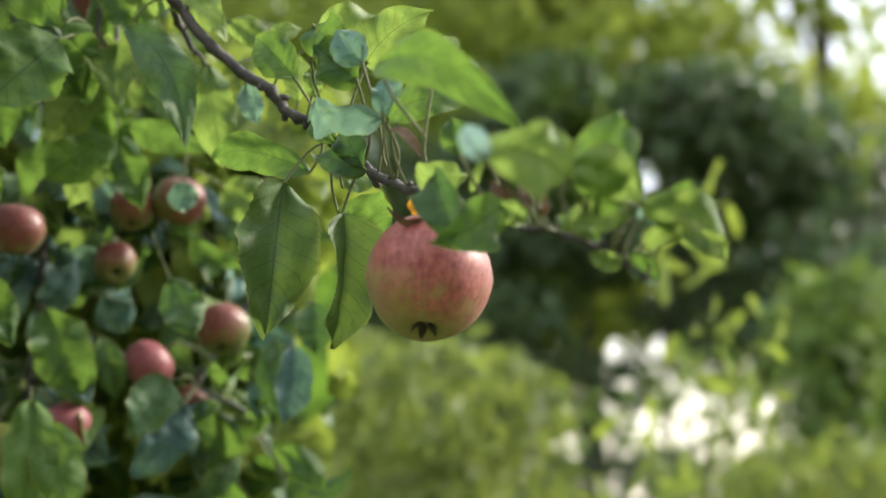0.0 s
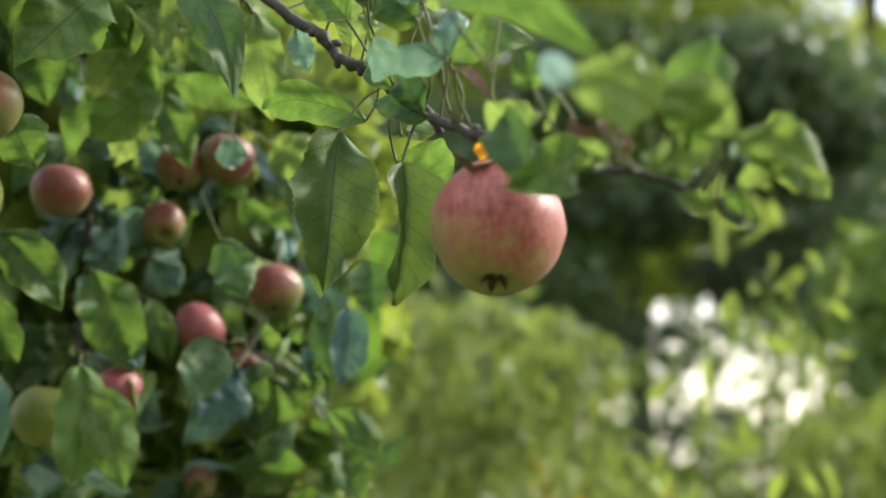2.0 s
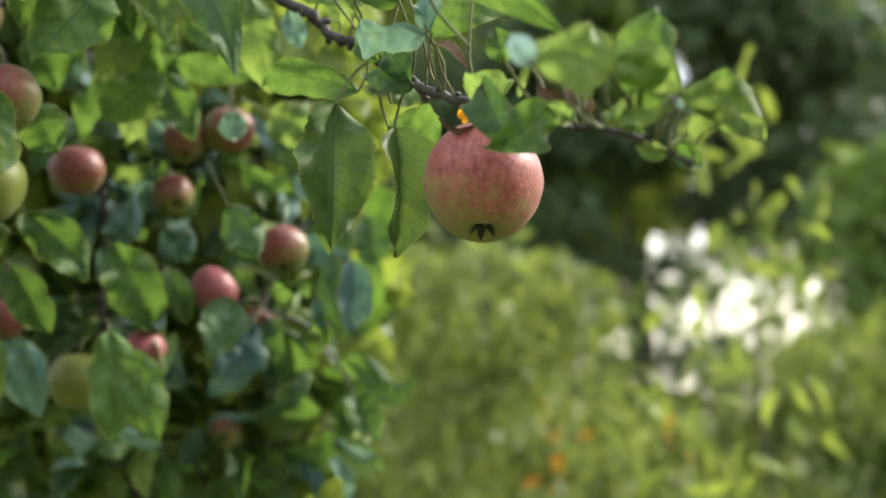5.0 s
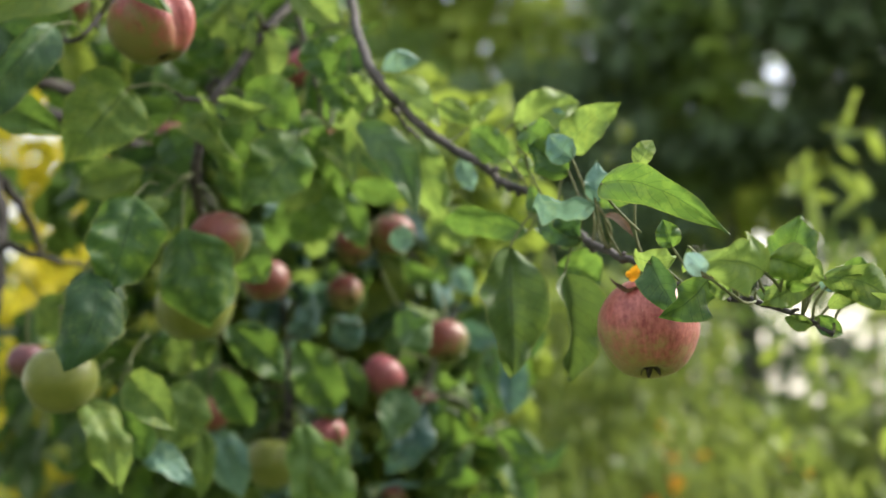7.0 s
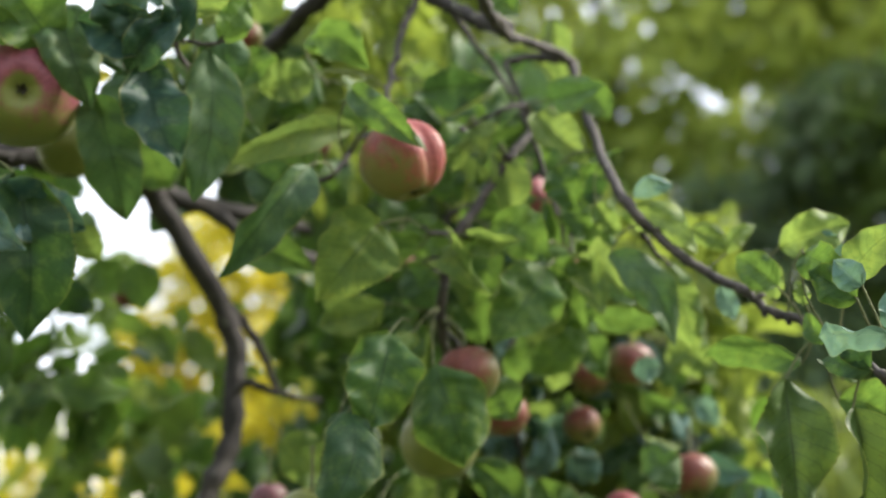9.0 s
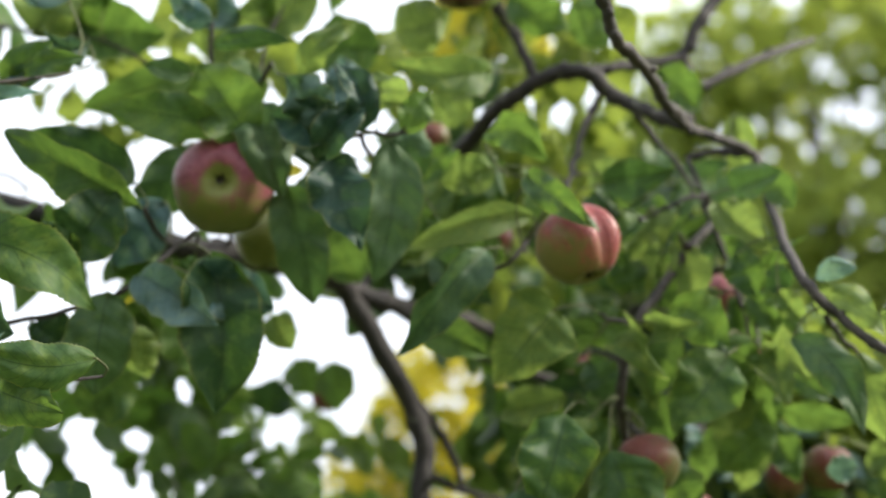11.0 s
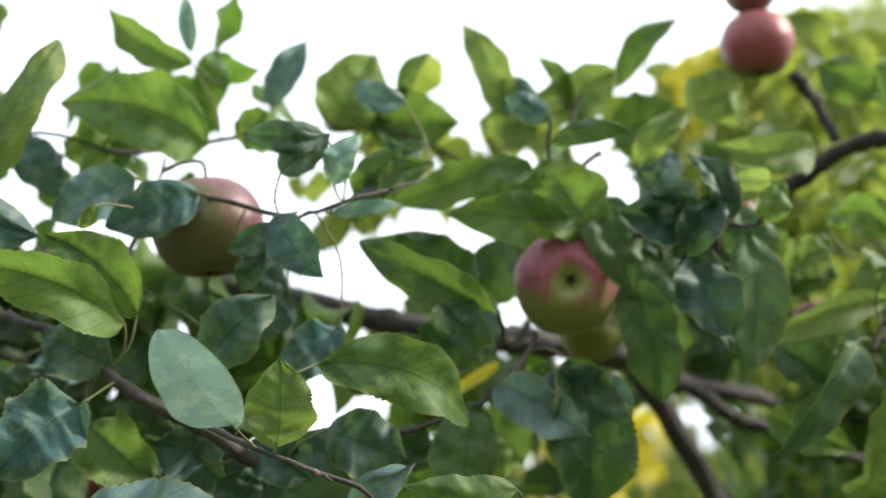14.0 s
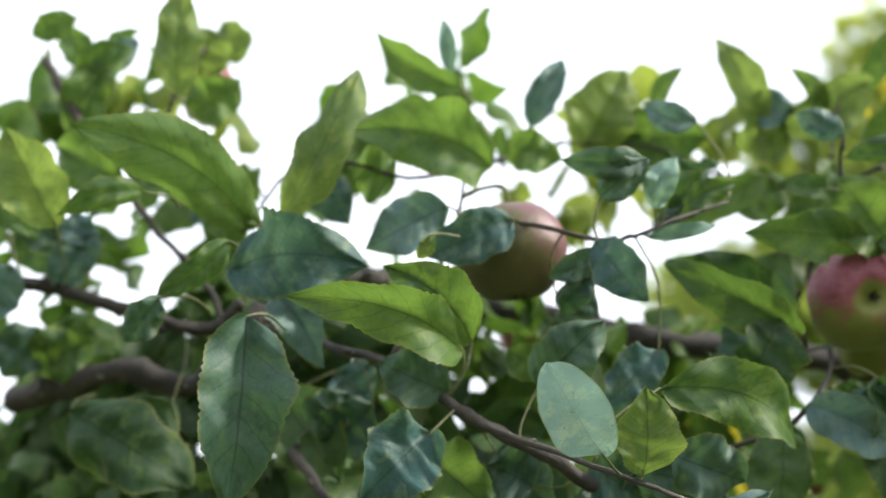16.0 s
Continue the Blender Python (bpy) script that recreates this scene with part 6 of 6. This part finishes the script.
apple((-0.309, 1.031, 1.631), 0.050, (-0.09, 0.01, -1.00), (-0.44, 0.30, 0.28), "green", "green apple in the shade of leaves")
apple((-0.236, 1.152, 1.585), 0.027, (0.25, -0.94, -0.33), (0.14, -0.54, 0.43), "red_in_shade", "tiny dark red apple showing its calyx")
apple((-0.258, 1.025, 1.982), 0.041, (-0.11, 0.11, -0.99), (0.16, -0.64, 0.42), "pink", "pink apple above a twig")
apple((-0.382, 1.011, 1.927), 0.039, (-0.11, 0.11, -0.99), (0.16, -0.64, 0.42), "red_in_shade", "red apple among leaves, its skin coloured darker for shade")
apple((-0.463, 0.897, 1.730), 0.032, (-0.15, 0.17, -0.97), (0.27, -0.60, 0.67), "dull", "small pink apple behind a green one")
apple((-0.373, 0.823, 1.993), 0.034, (0.04, 0.24, -0.99), (0.27, -0.60, 0.67), "red_in_shade", "brownish apple with shade put into its skin colour")
apple((-0.462, 0.603, 1.981), 0.071, (0.56, -0.77, -0.31), (0.39, -0.42, 0.85), "crowned", "large apple, red above and green below, showing its calyx")
apple((-0.492, 0.684, 1.972), 0.045, (-0.12, 0.15, -1.00), (-0.35, 0.85, -0.2), "green", "green apple behind the large one")
apple((-0.408, 0.790, 2.080), 0.031, (-0.13, 0.36, -0.93), (-0.06, -0.84, 0.38), "half", "small apple with a pink cheek")
apple((-0.612, 0.419, 2.001), 0.071, (-0.10, 0.25, -0.98), (0.32, 0.12, 0.94), "dull", "red apple with a green foot, skin dulled for shade, behind grey-green leaves")
apple((-0.373, 0.787, 2.224), 0.061, (-0.20, 0.23, -0.96), (0.36, -0.84, 0.05), "pink", "pink apple against the bright sky")
apple((-0.368, 0.776, 2.271), 0.046, (-0.21, 0.23, -0.96), (0.43, -0.58, -0.10), "pink", "apple above another at the top of the crown")
apple((-0.897, 0.398, 2.237), 0.031, (-0.28, 0.30, -0.91), (0.56, -0.70, 0.04), "pink", "small apple far out on a shoot")
apple((-0.790, 0.480, 1.878), 0.045, (-0.26, 0.31, -0.92), (0.57, -0.79, 0.23), "red_in_shade", "red apple low among dark leaves")
apple((-0.704, 1.044, 1.964), 0.031, (-0.21, 0.31, -0.93), (0.47, -0.76, 0.07), "red_in_shade", "dark purple apple before yellow leaves")
apple((-0.815, 0.717, 2.073), 0.062, (-0.15, 0.10, -0.98), (0.45, -0.75, 0.3), "pink", "pale pink apple among the outer leaves against the sky")
apple((-0.243, 0.813, 1.974), 0.010, (-0.68, -0.07, -0.73), (0.47, -0.76, 0.07), "dried", "dried black fruitlet still held by a twig")
apple((-0.212, 0.824, 1.951), 0.008, (0.35, 0.30, -0.82), (0.30, -0.81, 0.22), "dried", "dried black fruitlet still held by a twig")

# the crowded leaves deeper in the tree
clumps = []
clumps += [((-0.34, 1.33, 1.81), (0.17, 0.08, 0.15), 120), ((-0.28, 1.24, 1.60), (0.16, 0.05, 0.10), 70), ((-0.23, 1.32, 1.83), (0.14, 0.15, 0.12), 90), ((-0.25, 1.29, 1.95), (0.18, 0.12, 0.12), 110), ((-0.51, 1.06, 2.17), (0.18, 0.12, 0.13), 90), ((-0.73, 0.82, 2.28), (0.18, 0.1, 0.06), 36)]
clumps += [((-0.37, 1.24, 2.02), (0.12, 0.06, 0.14), 45), ((-0.22, 1.24, 1.90), (0.1, 0.06, 0.07), 30), ((-0.48, 1.26, 1.88), (0.1, 0.06, 0.16), 40), ((-0.48, 1.06, 2.34), (0.16, 0.1, 0.08), 60), ((-0.41, 1.33, 1.81), (0.2, 0.08, 0.16), 70), ((-0.19, 1.33, 1.70), (0.08, 0.08, 0.1), 30), ((-0.92, 1.39, 1.90), (0.12, 0.1, 0.06), 20)]
clumps += [((-0.98, 0.43, 2.26), (0.07, 0.05, 0.04), 7), ((-1.21, 1.57, 1.95), (0.16, 0.1, 0.06), 30)]
foliage("inner_foliage", apple_tree, FILL["lime"], clumps, 0.064, 5, nu=10, nv=4, droop=1.3, label="crowded apple leaves deeper in the crown")
clumps = []
clumps += [((-0.20, 1.26, 1.63), (0.08, 0.08, 0.1), 45), ((-0.37, 1.26, 1.95), (0.18, 0.10, 0.12), 120), ((-0.40, 1.22, 1.62), (0.14, 0.08, 0.10), 70), ((-0.48, 1.18, 1.68), (0.12, 0.08, 0.14), 80), ((-0.69, 0.79, 2.03), (0.09, 0.08, 0.07), 36), ((-0.82, 0.57, 2.23), (0.12, 0.1, 0.05), 16), ((-0.54, 1.26, 1.90), (0.12, 0.12, 0.12), 50), ((-0.82, 0.56, 2.05), (0.1, 0.08, 0.08), 24), ((-0.50, 1.15, 2.01), (0.1, 0.1, 0.1), 45)]
clumps += [((-1.06, 0.36, 2.14), (0.1, 0.08, 0.08), 20), ((-0.69, 0.93, 1.87), (0.07, 0.05, 0.04), 20), ((-0.79, 0.65, 1.85), (0.09, 0.06, 0.05), 8), ((-0.17, 1.20, 1.77), (0.08, 0.03, 0.1), 20), ((-0.86, 1.36, 1.86), (0.12, 0.1, 0.08), 20), ((-0.70, 0.59, 1.99), (0.08, 0.05, 0.05), 20), ((-0.91, 1.17, 1.93), (0.12, 0.1, 0.05), 22)]
clumps += [((-0.89, 0.63, 1.98), (0.08, 0.05, 0.06), 16), ((-0.85, 0.98, 2.04), (0.1, 0.08, 0.06), 18), ((-0.93, 0.47, 2.16), (0.09, 0.06, 0.06), 16), ((-1.00, 0.35, 2.25), (0.09, 0.05, 0.05), 12), ((-0.84, 0.98, 1.95), (0.12, 0.06, 0.06), 30), ((-0.88, 0.88, 1.94), (0.08, 0.06, 0.06), 10)]
foliage("inner_foliage", apple_tree, FILL["green"], clumps, 0.064, 6, nu=10, nv=4, droop=1.3, label="crowded apple leaves deeper in the crown")
clumps = []
clumps += [((-0.38, 1.49, 1.82), (0.26, 0.15, 0.24), 190), ((-0.60, 1.36, 1.68), (0.22, 0.12, 0.26), 150), ((-0.43, 1.46, 1.53), (0.2, 0.12, 0.1), 50), ((-1.14, 0.47, 1.96), (0.18, 0.1, 0.1), 190), ((-0.88, 0.57, 1.92), (0.2, 0.1, 0.08), 120), ((-0.43, 1.24, 2.14), (0.16, 0.1, 0.16), 60), ((-0.23, 1.36, 1.71), (0.1, 0.06, 0.08), 60), ((-0.60, 0.52, 1.79), (0.10, 0.05, 0.05), 6), ((-0.82, 0.46, 1.86), (0.14, 0.06, 0.06), 34), ((-1.02, 0.44, 1.88), (0.14, 0.06, 0.08), 90)]
clumps += [((-0.96, 0.49, 2.05), (0.15, 0.06, 0.07), 70), ((-0.81, 0.55, 2.04), (0.1, 0.05, 0.05), 6), ((-0.92, 0.45, 2.04), (0.08, 0.05, 0.06), 14), ((-0.54, 1.41, 2.10), (0.2, 0.12, 0.15), 110), ((-0.54, 0.98, 2.14), (0.1, 0.06, 0.1), 50)]
foliage("inner_foliage", apple_tree, FILL["deep"], clumps, 0.064, 7, nu=10, nv=4, droop=1.3, label="crowded apple leaves deeper in the crown")
clumps = []
clumps += [((-0.90, 1.26, 1.81), (0.15, 0.1, 0.09), 40), ((-1.40, 1.80, 2.22), (0.14, 0.1, 0.1), 30), ((-0.72, 1.22, 1.93), (0.12, 0.08, 0.08), 16)]
foliage("inner_foliage", apple_tree, FILL["mid"], clumps, 0.064, 8, nu=10, nv=4, droop=1.3, label="crowded apple leaves deeper in the crown")
